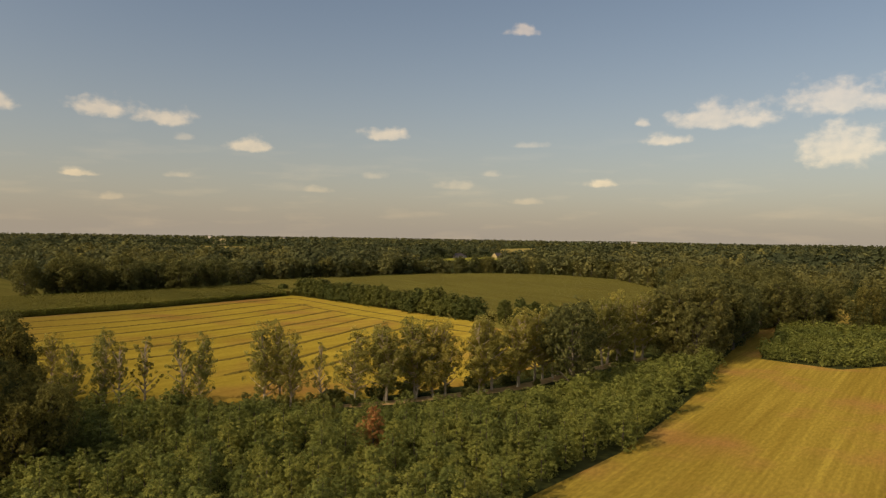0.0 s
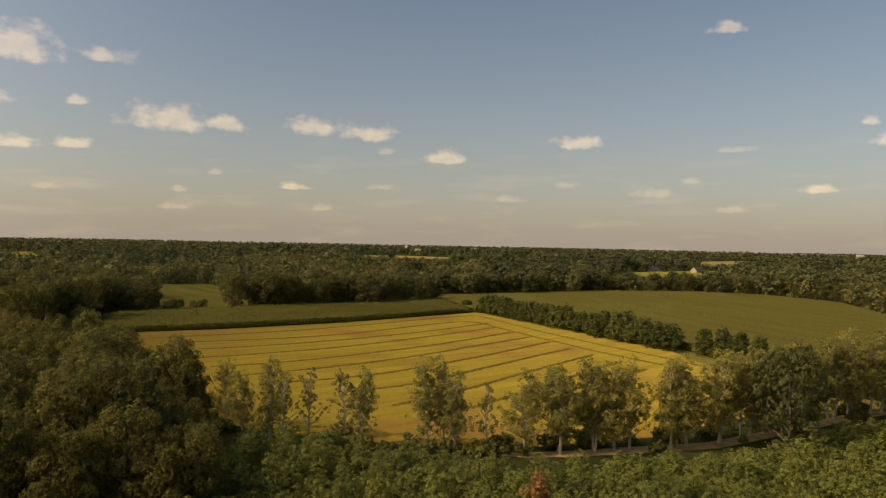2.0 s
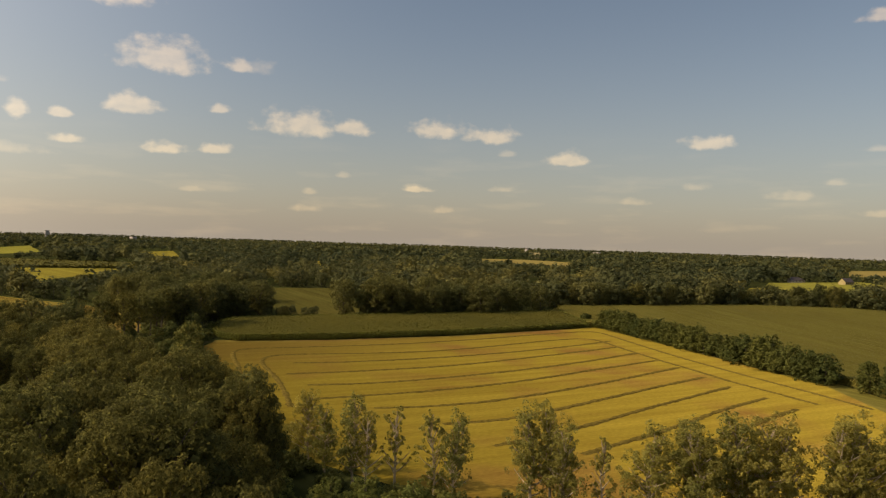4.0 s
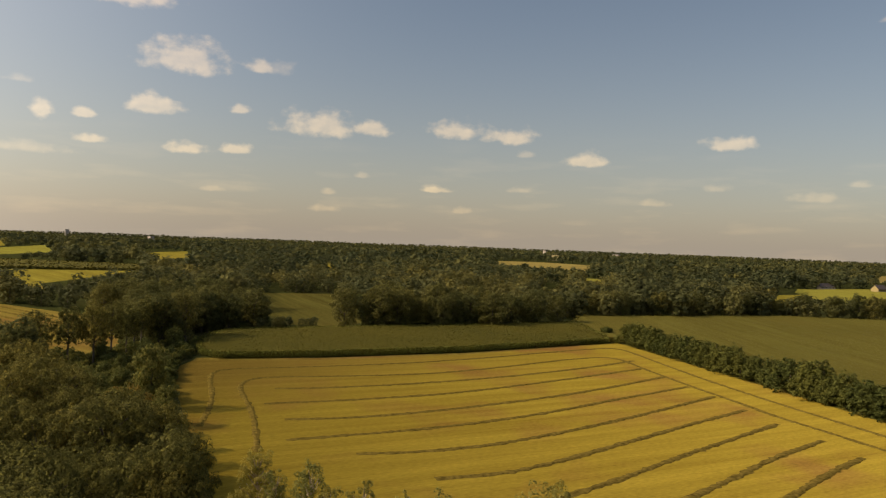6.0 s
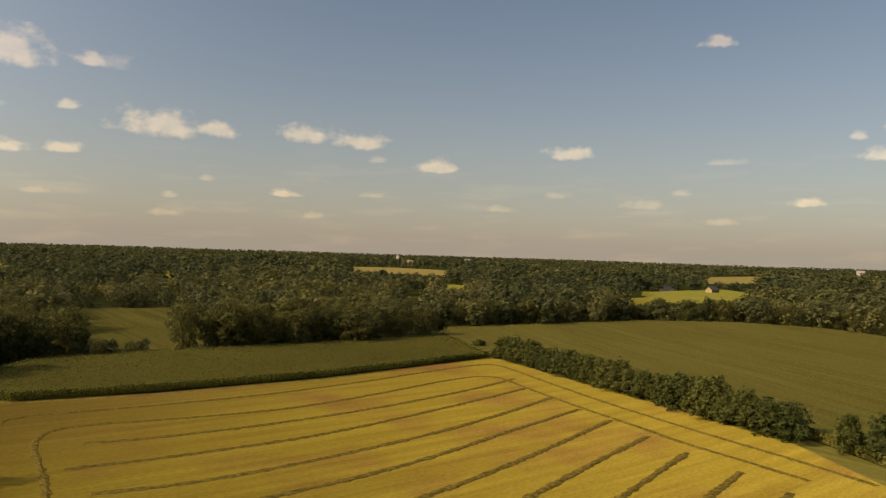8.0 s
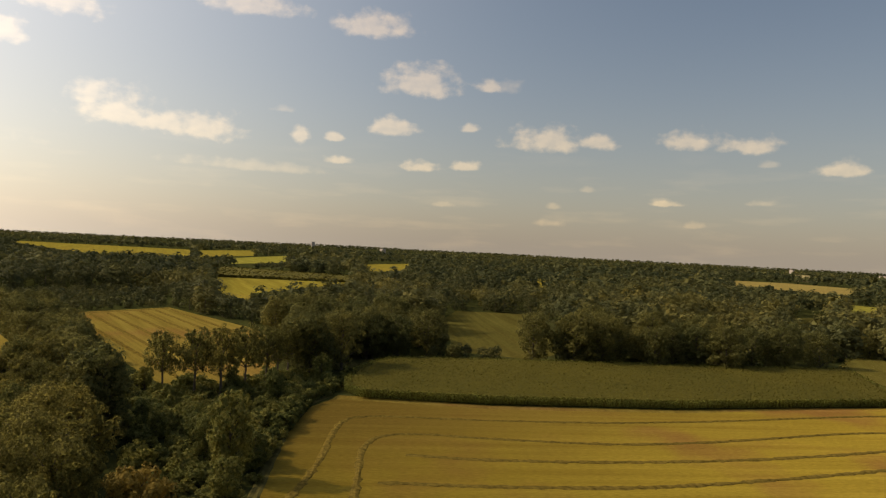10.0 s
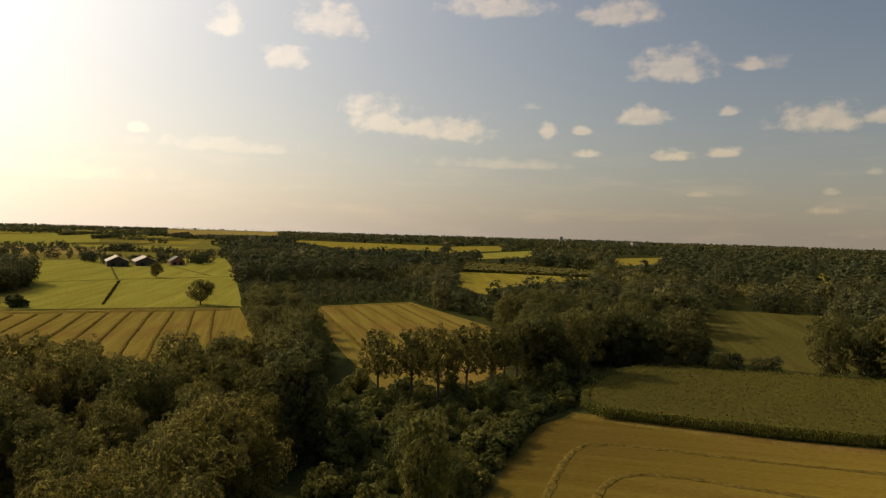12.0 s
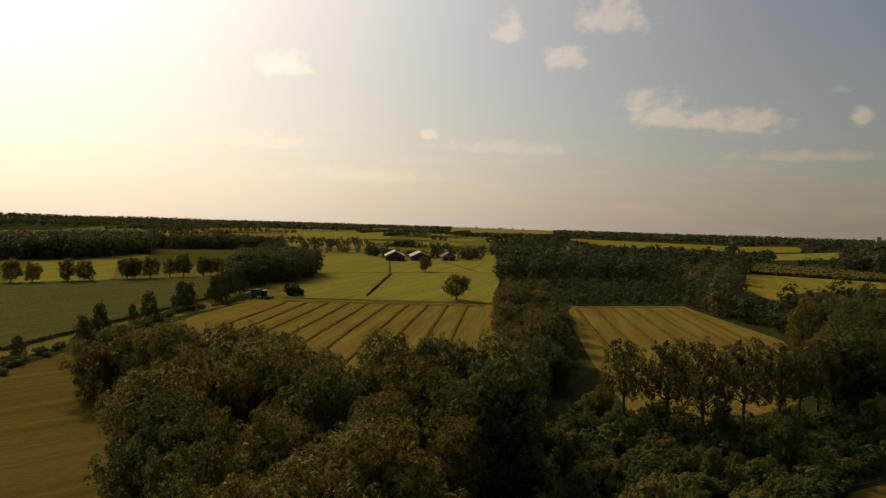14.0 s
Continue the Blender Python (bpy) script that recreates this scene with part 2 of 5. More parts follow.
def leaf_material(name, dark, light, glow=0.35, broad_scale=0.06):
    """Leaves: each spray its own shade, slow changes from tree to tree, some light let through."""
    m, nt, b = material(name, 0.85)
    b.inputs["Specular IOR Level"].default_value = 0.05
    b.inputs["Roughness"].default_value = 0.7
    geo = nt.nodes.new("ShaderNodeNewGeometry")
    info = nt.nodes.new("ShaderNodeObjectInfo")
    shade = ramp(nt, geo.outputs["Random Per Island"], [(0.0, dark), (1.0, light)])
    slow = noise_node(nt, broad_scale, 2.0)
    shade = blend(nt, "MULTIPLY", 1.0, shade, ramp(nt, slow, [(0.3, (0.78, 0.82, 0.84)), (0.7, (1.2, 1.14, 1.04))]))
    shade = blend(nt, "MULTIPLY", 1.0, shade, ramp(nt, info.outputs["Random"], [(0.0, (0.74, 0.80, 0.82)), (1.0, (1.26, 1.17, 1.02))]))
    at = nt.nodes.new("ShaderNodeAttribute")
    at.attribute_name = "tint"
    kind = ramp(nt, at.outputs["Fac"], [(0.0, (1, 1, 1)), (0.05, (1, 1, 1)), (0.1, (0.60, 0.67, 0.74)), (0.55, (0.95, 0.97, 0.95)), (1.0, (1.42, 1.28, 1.0))])
    shade = blend(nt, "MULTIPLY", 1.0, shade, kind)
    nt.links.new(shade, b.inputs["Base Color"])
    tr = nt.nodes.new("ShaderNodeBsdfTranslucent")
    nt.links.new(shade, tr.inputs["Color"])
    ms = nt.nodes.new("ShaderNodeMixShader")
    ms.inputs[0].default_value = glow
    nt.links.new(b.outputs[0], ms.inputs[1])
    nt.links.new(tr.outputs[0], ms.inputs[2])
    nt.links.new(ms.outputs[0], nt.nodes["Material Output"].inputs[0])
    return m


def plain_material(name, color, rough=0.8, vary=0.25, scale=1.0):
    m, nt, b = material(name, rough)
    no = noise_node(nt, scale, 5.0)
    lo = tuple(c * (1 - vary) for c in color)
    hi = tuple(min(1, c * (1 + vary)) for c in color)
    nt.links.new(ramp(nt, no, [(0.3, lo), (0.7, hi)]), b.inputs["Base Color"])
    return m


F1_TURN = -math.atan2(0.89, 0.45)
M_GROUND = field_material("forest_floor", (0.030, 0.036, 0.012), (0.055, 0.060, 0.020), (0.045, 0.042, 0.020), 0.3, 0.2, 0.4, 0.3)
# West end: browner stubble, and its dimmer light painted into the same tone.
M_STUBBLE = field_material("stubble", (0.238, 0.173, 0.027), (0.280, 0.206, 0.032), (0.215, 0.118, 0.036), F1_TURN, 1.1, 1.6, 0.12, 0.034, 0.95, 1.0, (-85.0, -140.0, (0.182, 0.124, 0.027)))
M_STUBBLE_WEST = field_material("stubble_west", (0.170, 0.130, 0.030), (0.226, 0.172, 0.040), (0.19, 0.105, 0.036), 0.0, 0.9, 1.4, 0.12, 0.03, 0.6)
# Duller stubble; on the field by the wood, shade is put into this colour.
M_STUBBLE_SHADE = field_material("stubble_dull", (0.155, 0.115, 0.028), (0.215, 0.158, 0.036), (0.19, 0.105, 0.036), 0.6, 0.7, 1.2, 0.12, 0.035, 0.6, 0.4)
M_STUBBLE_SOUTH = field_material("stubble_south", (0.146, 0.104, 0.020), (0.204, 0.148, 0.028), (0.205, 0.112, 0.036), -1.15, 1.25, 1.4, 0.10, 0.06, 0.9, 0.9)
M_SWATH = plain_material("straw_swath", (0.122, 0.088, 0.021), 0.95, 0.45, 1.3)
M_MEADOW = field_material("meadow", (0.195, 0.182, 0.036), (0.262, 0.242, 0.047), (0.25, 0.22, 0.045), 0.1, 0.15, 0.6, 0.1, 0.012)
M_PASTURE = field_material("pasture", (0.074, 0.067, 0.018), (0.100, 0.090, 0.024), (0.100, 0.083, 0.023), 0.5, 0.3, 0.6, 0.12, 0.03)
M_GRASS = field_material("rough_grass", (0.12, 0.11, 0.025), (0.19, 0.165, 0.039), (0.20, 0.16, 0.049), 0.5, 0.4, 1.2, 0.15, 0.05)
M_FAR_YELLOW = field_material("ripe_far_field", (0.195, 0.162, 0.030), (0.25, 0.208, 0.036), (0.26, 0.18, 0.036), 0.2, 0.1, 0.3, 0.1, 0.01)
M_FAR_TAN = field_material("far_stubble", (0.22, 0.175, 0.055), (0.29, 0.225, 0.075), (0.24, 0.17, 0.06), 0.2, 0.1, 0.3, 0.1, 0.01)
M_BEET_SOIL = field_material("beet_ground", (0.084, 0.088, 0.021), (0.100, 0.104, 0.025), (0.098, 0.096, 0.024), 0.2, 1.0, 0.9, 0.1, 0.02, 0.6)
M_MAIZE_GROUND = plain_material("maize_stand", (0.100, 0.088, 0.021), 0.95, 0.12, 0.6)
M_MAIZE_SOIL = field_material("maize_ground", (0.112, 0.100, 0.025), (0.134, 0.117, 0.029), (0.138, 0.114, 0.028), 0.9, 1.3, 1.3, 0.15, 0.014, 0.7)
M_SAND = field_material("sandy_lane", (0.30, 0.20, 0.09), (0.42, 0.28, 0.13), (0.20, 0.16, 0.06), 0.7, 0.6, 1.5, 0.06, 0.2)
M_DITCH = plain_material("ditch_earth", (0.085, 0.075, 0.026), 0.95, 0.3, 0.6)
M_MAIZE = leaf_material("maize_leaf", (0.088, 0.079, 0.019), (0.172, 0.147, 0.033), 0.35, 0.03)
M_MAIZE_EDGE = leaf_material("maize_edge_leaf", (0.185, 0.200, 0.046), (0.300, 0.305, 0.076), 0.5)
M_CROP = leaf_material("crop_leaf", (0.118, 0.106, 0.026), (0.132, 0.117, 0.029), 0.0, 0.012)
M_OAK = leaf_material("oak_leaf", (0.090, 0.088, 0.029), (0.212, 0.190, 0.058), 0.64)
M_ROW = leaf_material("row_tree_leaf", (0.215, 0.200, 0.058), (0.362, 0.322, 0.096), 0.58)
M_YOUNG = leaf_material("young_tree_leaf", (0.122, 0.136, 0.034), (0.216, 0.220, 0.058), 0.35)
M_WOODSIDE = leaf_material("wood_edge_leaf", (0.096, 0.098, 0.037), (0.186, 0.176, 0.062), 0.55)
M_HEDGE = leaf_material("hedge_leaf", (0.062, 0.072, 0.020), (0.140, 0.146, 0.043))
M_SCRUB = leaf_material("scrub_leaf", (0.10, 0.112, 0.033), (0.235, 0.225, 0.073), 0.45)
M_RED = leaf_material("withered_leaf", (0.24, 0.115, 0.045), (0.37, 0.185, 0.07))
M_RUST = leaf_material("rusty_leaf", (0.172, 0.130, 0.036), (0.285, 0.212, 0.056))
M_WOODS = leaf_material("woodland_leaf", (0.082, 0.087, 0.040), (0.104, 0.107, 0.048), 0.3, 0.035)
M_BEET = leaf_material("beet_leaf", (0.086, 0.090, 0.022), (0.102, 0.106, 0.026), 0.0, 0.02)
# On the barn roofs, the sun's glint is put into this pale colour.
M_PALE_ROOF = plain_material("pale_roof_sheet", (0.42, 0.36, 0.32), 0.6, 0.12, 0.5)
M_BARK = plain_material("grey_bark", (0.095, 0.078, 0.055), 0.9, 0.35, 2.0)
M_PALE_BARK = plain_material("pale_bark", (0.42, 0.33, 0.22), 0.85, 0.35, 1.5)
M_ROOF = plain_material("dark_roof_sheet", (0.075, 0.06, 0.06), 0.7, 0.2, 0.5)
M_WHITE = plain_material("white_wall", (0.72, 0.69, 0.63), 0.8, 0.06, 0.5)
M_CREAM = plain_material("cream_render", (0.34, 0.27, 0.13), 0.8, 0.12, 0.5)
# Barn walls turned from the sun: their shade is in the dark colour.
M_BARN_WALL = plain_material("shaded_barn_wall", (0.085, 0.065, 0.052), 0.9, 0.2, 0.8)
M_BRICK = plain_material("brick_wall", (0.26, 0.13, 0.08), 0.9, 0.2, 0.8)
M_DARK = plain_material("dark_opening", (0.02, 0.02, 0.02), 0.5, 0.2)
M_MACHINE = plain_material("machine_paint", (0.085, 0.10, 0.055), 0.5, 0.3)
M_RUBBER = plain_material("black_rubber", (0.02, 0.02, 0.02), 0.9, 0.2)
M_GLASS = plain_material("cab_glass", (0.015, 0.018, 0.02), 0.25, 0.1)


# ---- geometry helpers ----
from mathutils import geometry

RNG = np.random.default_rng(7)


def quads_mesh(name, quads, mat, tint=None):
    """A mesh of loose four-cornered faces from an array (n, 4, 3)."""
    quads = np.asarray(quads, np.float32).reshape(-1, 4, 3)
    n = len(quads)
    me = bpy.data.meshes.new(name)
    me.vertices.add(4 * n)
    me.vertices.foreach_set("co", quads.ravel())
    me.loops.add(4 * n)
    me.loops.foreach_set("vertex_index", np.arange(4 * n, dtype=np.int32))
    me.polygons.add(n)
    me.polygons.foreach_set("loop_start", np.arange(0, 4 * n, 4, dtype=np.int32))
    me.polygons.foreach_set("loop_total", np.full(n, 4, np.int32))
    me.materials.append(mat)
    me.update(calc_edges=True)
    if tint is not None:
        me.attributes.new("tint", "FLOAT", "FACE").data.foreach_set("value", np.asarray(tint, np.float32))
    return me


def faces_mesh(name, verts, faces, mat):
    me = bpy.data.meshes.new(name)
    me.from_pydata([tuple(map(float, v)) for v in verts], [], [tuple(map(int, f)) for f in faces])
    me.materials.append(mat)
    me.update()
    return me


def part(name, me, parent, label=""):
    ob = new(name, me)
    ob.parent = parent
    if label:
        ob["label"] = label
    return ob


def inside(poly, p):
    """Which of the points p (n, 2) lie inside the polygon."""
    poly = np.asarray(poly, float)
    x, y = p[:, 0], p[:, 1]
    res = np.zeros(len(p), bool)
    j = len(poly) - 1
    for i in range(len(poly)):
        xi, yi = poly[i]
        xj, yj = poly[j]
        if yi != yj:
            cut = (yi > y) != (yj > y)
            res ^= cut & (x < (xj - xi) * (y - yi) / (yj - yi) + xi)
        j = i
    return res


def scatter(poly, step, jitter=0.42, rng=RNG):
    """Jittered points with about that spacing inside the polygon."""
    poly = np.asarray(poly, float)
    lo, hi = poly.min(0), poly.max(0)
    gx, gy = np.meshgrid(np.arange(lo[0], hi[0] + step, step), np.arange(lo[1], hi[1] + step, step))
    p = np.stack([gx.ravel(), gy.ravel()], 1)
    p[:, 0] += (np.round((p[:, 1] - lo[1]) / step) % 2) * step / 2
    p += rng.uniform(-jitter, jitter, p.shape) * step
    return p[inside(poly, p)]


def along(line, step, jitter=0.2, rng=RNG):
    """Points at even steps along a bent line."""
    line = np.asarray(line, float)
    seg = np.hypot(*np.diff(line, axis=0).T)
    at = np.r_[0, np.cumsum(seg)]
    s = np.arange(0, at[-1] + 1e-6, step) + 0.0
    s = np.clip(s + rng.uniform(-jitter, jitter, len(s)) * step, 0, at[-1])
    return np.stack([np.interp(s, at, line[:, 0]), np.interp(s, at, line[:, 1])], 1)


def sprays(centres, normals, size, rng, lean=0.75, slim=0.55, hang=0.18):
    """Diamond-shaped leaf sprays at the centres, turned loosely along the normals."""
    n = len(centres)
    nrm = normals + rng.normal(0, lean, (n, 3))
    nrm /= np.linalg.norm(nrm, axis=1, keepdims=True) + 1e-9
    nrm *= np.where((nrm * normals).sum(1, keepdims=True) < 0, -1.0, 1.0)
    t = np.cross(nrm, rng.normal(0, 1, (n, 3)))
    t /= np.linalg.norm(t, axis=1, keepdims=True) + 1e-9
    b = np.cross(nrm, t)
    s = (np.asarray(size) * rng.uniform(0.6, 1.35, n))[:, None]
    droop = np.array([0, 0, -hang])
    return np.stack([centres - t * s * 0.5, centres - b * s * slim * 0.5, centres + t * s * 0.5 + droop * s, centres + b * s * slim * 0.5], 1)


def on_lobes(rng, lobes, n, rise, spread, shell):
    """Up to n places on the outer side of a set of lobes, and the way out of the crown at each."""
    rad = lobes[:, [3, 3, 4]]
    w = lobes[:, 3] ** 2
    m = n * 4
    k = rng.choice(len(lobes), m, p=w / w.sum())
    u = rng.normal(0, 1, (m, 3))
    u[:, 2] += rise
    u /= np.linalg.norm(u, axis=1, keepdims=True)
    c = lobes[k, :3] + u * rng.normal(1.0, spread, m)[:, None] * rad[k]
    deep = np.full(m, 9.0)
    for lob in lobes:
        deep = np.minimum(deep, np.linalg.norm((c - lob[:3]) / lob[[3, 3, 4]], axis=1))
    keep = np.flatnonzero((deep > shell) & (c[:, 2] > 0.02))[:n]
    return c[keep], u[keep]


def crown(rng, lobes, n, size, count, puff, lean=0.3, slim=0.6, under=0.25, rise=0.3, shell=0.9, whole=0.0):
    """A crown: lobes (x, y, z, radius, radius up), separate leafy puffs standing on their outer side, sprays over each puff,
    and broader sprays beneath them that close the crown."""
    lobes = np.asarray(lobes, float)
    c, u = on_lobes(rng, lobes, count, rise, 0.14, shell)
    m = len(c)
    big = puff * rng.uniform(0.6, 1.4, m)
    q = rng.integers(0, m, n)
    v = rng.normal(0, 1, (n, 3)) + 0.55 * u[q] + (0, 0, 0.3)
    v /= np.linalg.norm(v, axis=1, keepdims=True)
    p = c[q] + v * (big[q] * rng.uniform(0.7, 1.15, n))[:, None]
    p[:, 2] = np.maximum(p[:, 2], 0.015)
    dome = (p - (0, 0, 0.42)) / (np.linalg.norm(p - (0, 0, 0.42), axis=1, keepdims=True) + 1e-9)
    out = [sprays(p, 0.9 * v + 0.35 * u[q] + (0, 0, 0.15) + whole * dome, size, rng, lean, slim)]
    if under:
        inner = lobes * (1, 1, 1, 0.82, 0.82)
        c, u = on_lobes(rng, inner, int(n * under), 0.1, 0.05, 0.9)
        out.append(sprays(c, u, size * 1.7, rng, 0.45, 0.8))
    return np.concatenate(out)


def tube(points, radii, sides=6):
    """Faces (n, 4, 3) of a tapered tube along the points."""
    pts, out = np.asarray(points, float), []
    rings = []
    for i, (p, r) in enumerate(zip(pts, radii)):
        d = pts[min(i + 1, len(pts) - 1)] - pts[max(i - 1, 0)]
        d /= np.linalg.norm(d) + 1e-9
        a = np.cross(d, (0.3, 1, 0.1))
        a /= np.linalg.norm(a)
        b = np.cross(d, a)
        ang = np.arange(sides) * 2 * np.pi / sides
        rings.append(p + r * (np.cos(ang)[:, None] * a + np.sin(ang)[:, None] * b))
    for r0, r1 in zip(rings, rings[1:]):
        for j in range(sides):
            k = (j + 1) % sides
            out.append([r0[j], r0[k], r1[k], r1[j]])
    return np.array(out)


# ---- the kinds of trees: unit height, scaled when planted ----
def broad_tree(seed, leaves, size, mat, lobes=20, width=0.36, clear=0.22, name="oak", full=0.75, puffs=230, puff=0.047, under=0.32):
    """A full round-crowned tree, one metre high per unit: trunk and limbs, and a crown of many uneven lobes."""
    rng = np.random.default_rng(seed)
    wood = [tube([(0, 0, 0), (0.01, 0, clear * 0.5), (0.0, 0.01, clear + 0.12), (0.01, 0, 0.72)], [0.030, 0.023, 0.018, 0.006])]
    lob = [(0, 0, 0.54, width * full, 0.26 + 0.3 * (full - 0.55))]
    for i in range(lobes):
        a = i * 2.4 + rng.uniform(-0.5, 0.5)
        h = clear + 0.06 + (0.90 - clear) * ((i + rng.random()) / lobes)
        wide = math.sqrt(max(0.03, 1.0 - ((h - 0.52) / 0.47) ** 2))
        reach = width * wide * rng.uniform(0.55, 1.0)
        p = np.array([math.cos(a) * reach, math.sin(a) * reach, min(h, 0.93)])
        r = rng.uniform(0.075, 0.16)
        lob.append((*p, r, r * rng.uniform(0.7, 1.0)))
        root = np.array([0, 0, max(clear, h - 0.22)])
        wood.append(tube([root, (root + p) / 2 + (0, 0, 0.02), p], [0.010, 0.007, 0.003], 4))
    return quads_mesh(name + "_trunk", np.concatenate(wood), M_BARK), quads_mesh(name + "_crown", crown(rng, lob, leaves, size, puffs, puff, under=under, whole=0.12), mat)


def row_tree(seed, leaves, size, thin=False):
    """A tall roadside tree, lopped low down: a bare pale stem, steep limbs, and an open crown of separate tufts."""
    rng = np.random.default_rng(seed)
    bend = rng.normal(0, 0.012, (5, 2))
    zs = [0, 0.25, 0.5, 0.75, 0.95]
    stem = [(bend[i, 0] * i, bend[i, 1] * i, z) for i, z in enumerate(zs)]
    wood = [tube(stem, [0.016, 0.013, 0.010, 0.006, 0.003], 7)]
    lob = []
    n = 26 if thin else 38
    full = rng.uniform(0.85, 1.2)
    start = 0.3 if thin else rng.uniform(0.22, 0.38)
    for i in range(n):
        h = start + (0.97 - start) * (i + rng.random() * 0.8) / n
        a = i * 2.4 + rng.uniform(-0.7, 0.7)
        reach = full * (0.225 - 0.16 * max(0, h - 0.6) / 0.4) * rng.uniform(0.25, 1.1)
        low = max(0.12, h - 0.12)
        at = np.array([np.interp(low, zs, [s[0] for s in stem]), np.interp(low, zs, [s[1] for s in stem]), low])
        tip = np.array([at[0] + math.cos(a) * reach, at[1] + math.sin(a) * reach, h + rng.uniform(-0.03, 0.06)])
        if thin:
            tip = at + (tip - at) * (0.8, 0.8, 1.0)
        wood.append(tube([at, (at + tip) / 2 + (0, 0, -0.012), tip], [0.009, 0.006, 0.0025], 4))
        r = rng.uniform(0.025, 0.055) if thin else rng.uniform(0.03, 0.075)
        lob.append((*tip, r, r * rng.uniform(0.9, 1.5)))
        if not thin or rng.random() < 0.4:
            mid = (at + tip) / 2
            lob.append((*mid, r * 0.8, r * 0.9))
    for i in range(0 if thin else 1):
        a = rng.uniform(0, 6.28)
        lob.append((0.06 * math.cos(a), 0.06 * math.sin(a), 0.14 + 0.1 * i / 3, 0.045, 0.05))
    return quads_mesh("row_trunk", np.concatenate(wood), M_PALE_BARK), quads_mesh("row_crown", crown(rng, lob, leaves, size, 90 if thin else 230, 0.020 if thin else 0.034, 0.45, 0.6, 0, 0.1, 0.75, 0.3), M_ROW)


def young_lobes(rng, width, shoots):
    lob = [(0, 0, 0.4, width * 0.5, 0.3)]
    for i in range(shoots):
        h = 0.10 + 0.78 * (i + rng.random()) / shoots
        a = i * 2.4 + rng.uniform(-0.6, 0.6)
        reach = width * (1.0 - 0.8 * h ** 1.8) * rng.uniform(0.45, 1.05)
        r = rng.uniform(0.055, 0.10) * (1.15 - 0.35 * h)
        lob.append((math.cos(a) * reach, math.sin(a) * reach, h, r, r * rng.uniform(1.2, 1.9)))
    for i in range(3):
        lob.append((rng.normal(0, 0.05), rng.normal(0, 0.05), rng.uniform(0.8, 0.93), 0.035, 0.09))
    return lob


def young_tree(seed, leaves, size, mat, width=0.34, shoots=26, twig=0.034, under=0.15):
    """A planted young tree, leafy to the ground, with many upright shoots and an uneven pointed top."""
    rng = np.random.default_rng(seed)
    wood = [tube([(0, 0, 0), (0, 0.01, 0.5), (0, 0, 0.93)], [0.016, 0.010, 0.003], 5)]
    lob = young_lobes(rng, width, shoots)
    return quads_mesh("young_trunk", np.concatenate(wood), M_BARK), quads_mesh("young_crown", crown(rng, lob, leaves, size, 230, twig, 0.35, 0.5, under, whole=0.5), mat)


def young_grove(pts, lo, hi, leaves, size, rng, lane=None):
    """Many young trees close together, in one mesh."""
    kinds = [crown(rng, young_lobes(rng, 0.34, 22), leaves, size, 110, 0.05, 0.35, 0.5, 0.0, whole=0.5) for _ in range(6)]
    out = []
    for x, y in pts:
        a, h, s = rng.uniform(0, 6.28), rng.uniform(lo, hi), rng.uniform(1.1, 1.45)
        c, n = math.cos(a) * h * s, math.sin(a) * h * s
        q = kinds[rng.integers(6)]
        if lane is not None and np.hypot(lane[:, 0] - x, lane[:, 1] - y).min() < 15:
            h *= 0.62
        out.append(np.stack([q[..., 0] * c - q[..., 1] * n + x, q[..., 0] * n + q[..., 1] * c + y, q[..., 2] * h], -1))
    return np.concatenate(out)


def shrub_mesh(seed, leaves, size, mat, lobes=13):
    rng = np.random.default_rng(seed)
    lob = []
    wood = [tube([(0, 0, 0), (0.02, 0, 0.4)], [0.03, 0.012], 5)]
    for i in range(lobes):
        a = i * 2.4 + rng.uniform(-0.4, 0.4)
        d = 0.46 * math.sqrt((i + 0.3) / lobes)
        r = rng.uniform(0.11, 0.21)
        lob.append((d * math.cos(a), d * math.sin(a), rng.uniform(0.15, 0.82) * (1 - 0.55 * d), r, r * rng.uniform(0.9, 1.4)))
        wood.append(tube([(0, 0, 0.1), lob[-1][:3]], [0.014, 0.005], 4))
    return quads_mesh("shrub_stem", np.concatenate(wood), M_BARK), quads_mesh("shrub_crown", crown(rng, lob, leaves, size, 110, 0.06, under=0.15, whole=0.5), mat)


def plant(name, kind, x, y, height, label, category="tree", group="", spread=1.0, rng=RNG):
    """One tree or shrub standing at x, y: an Empty with trunk and crown."""
    ob = new(name)
    ob.location = (float(x), float(y), 0)
    ob.rotation_euler = (0, 0, float(rng.uniform(0, 6.28)))
    ob.scale = (height * spread, height * spread, height)
    part("trunk", kind[0], ob)
    part("crown", kind[1], ob)
    return tagged(ob, label, category, group)


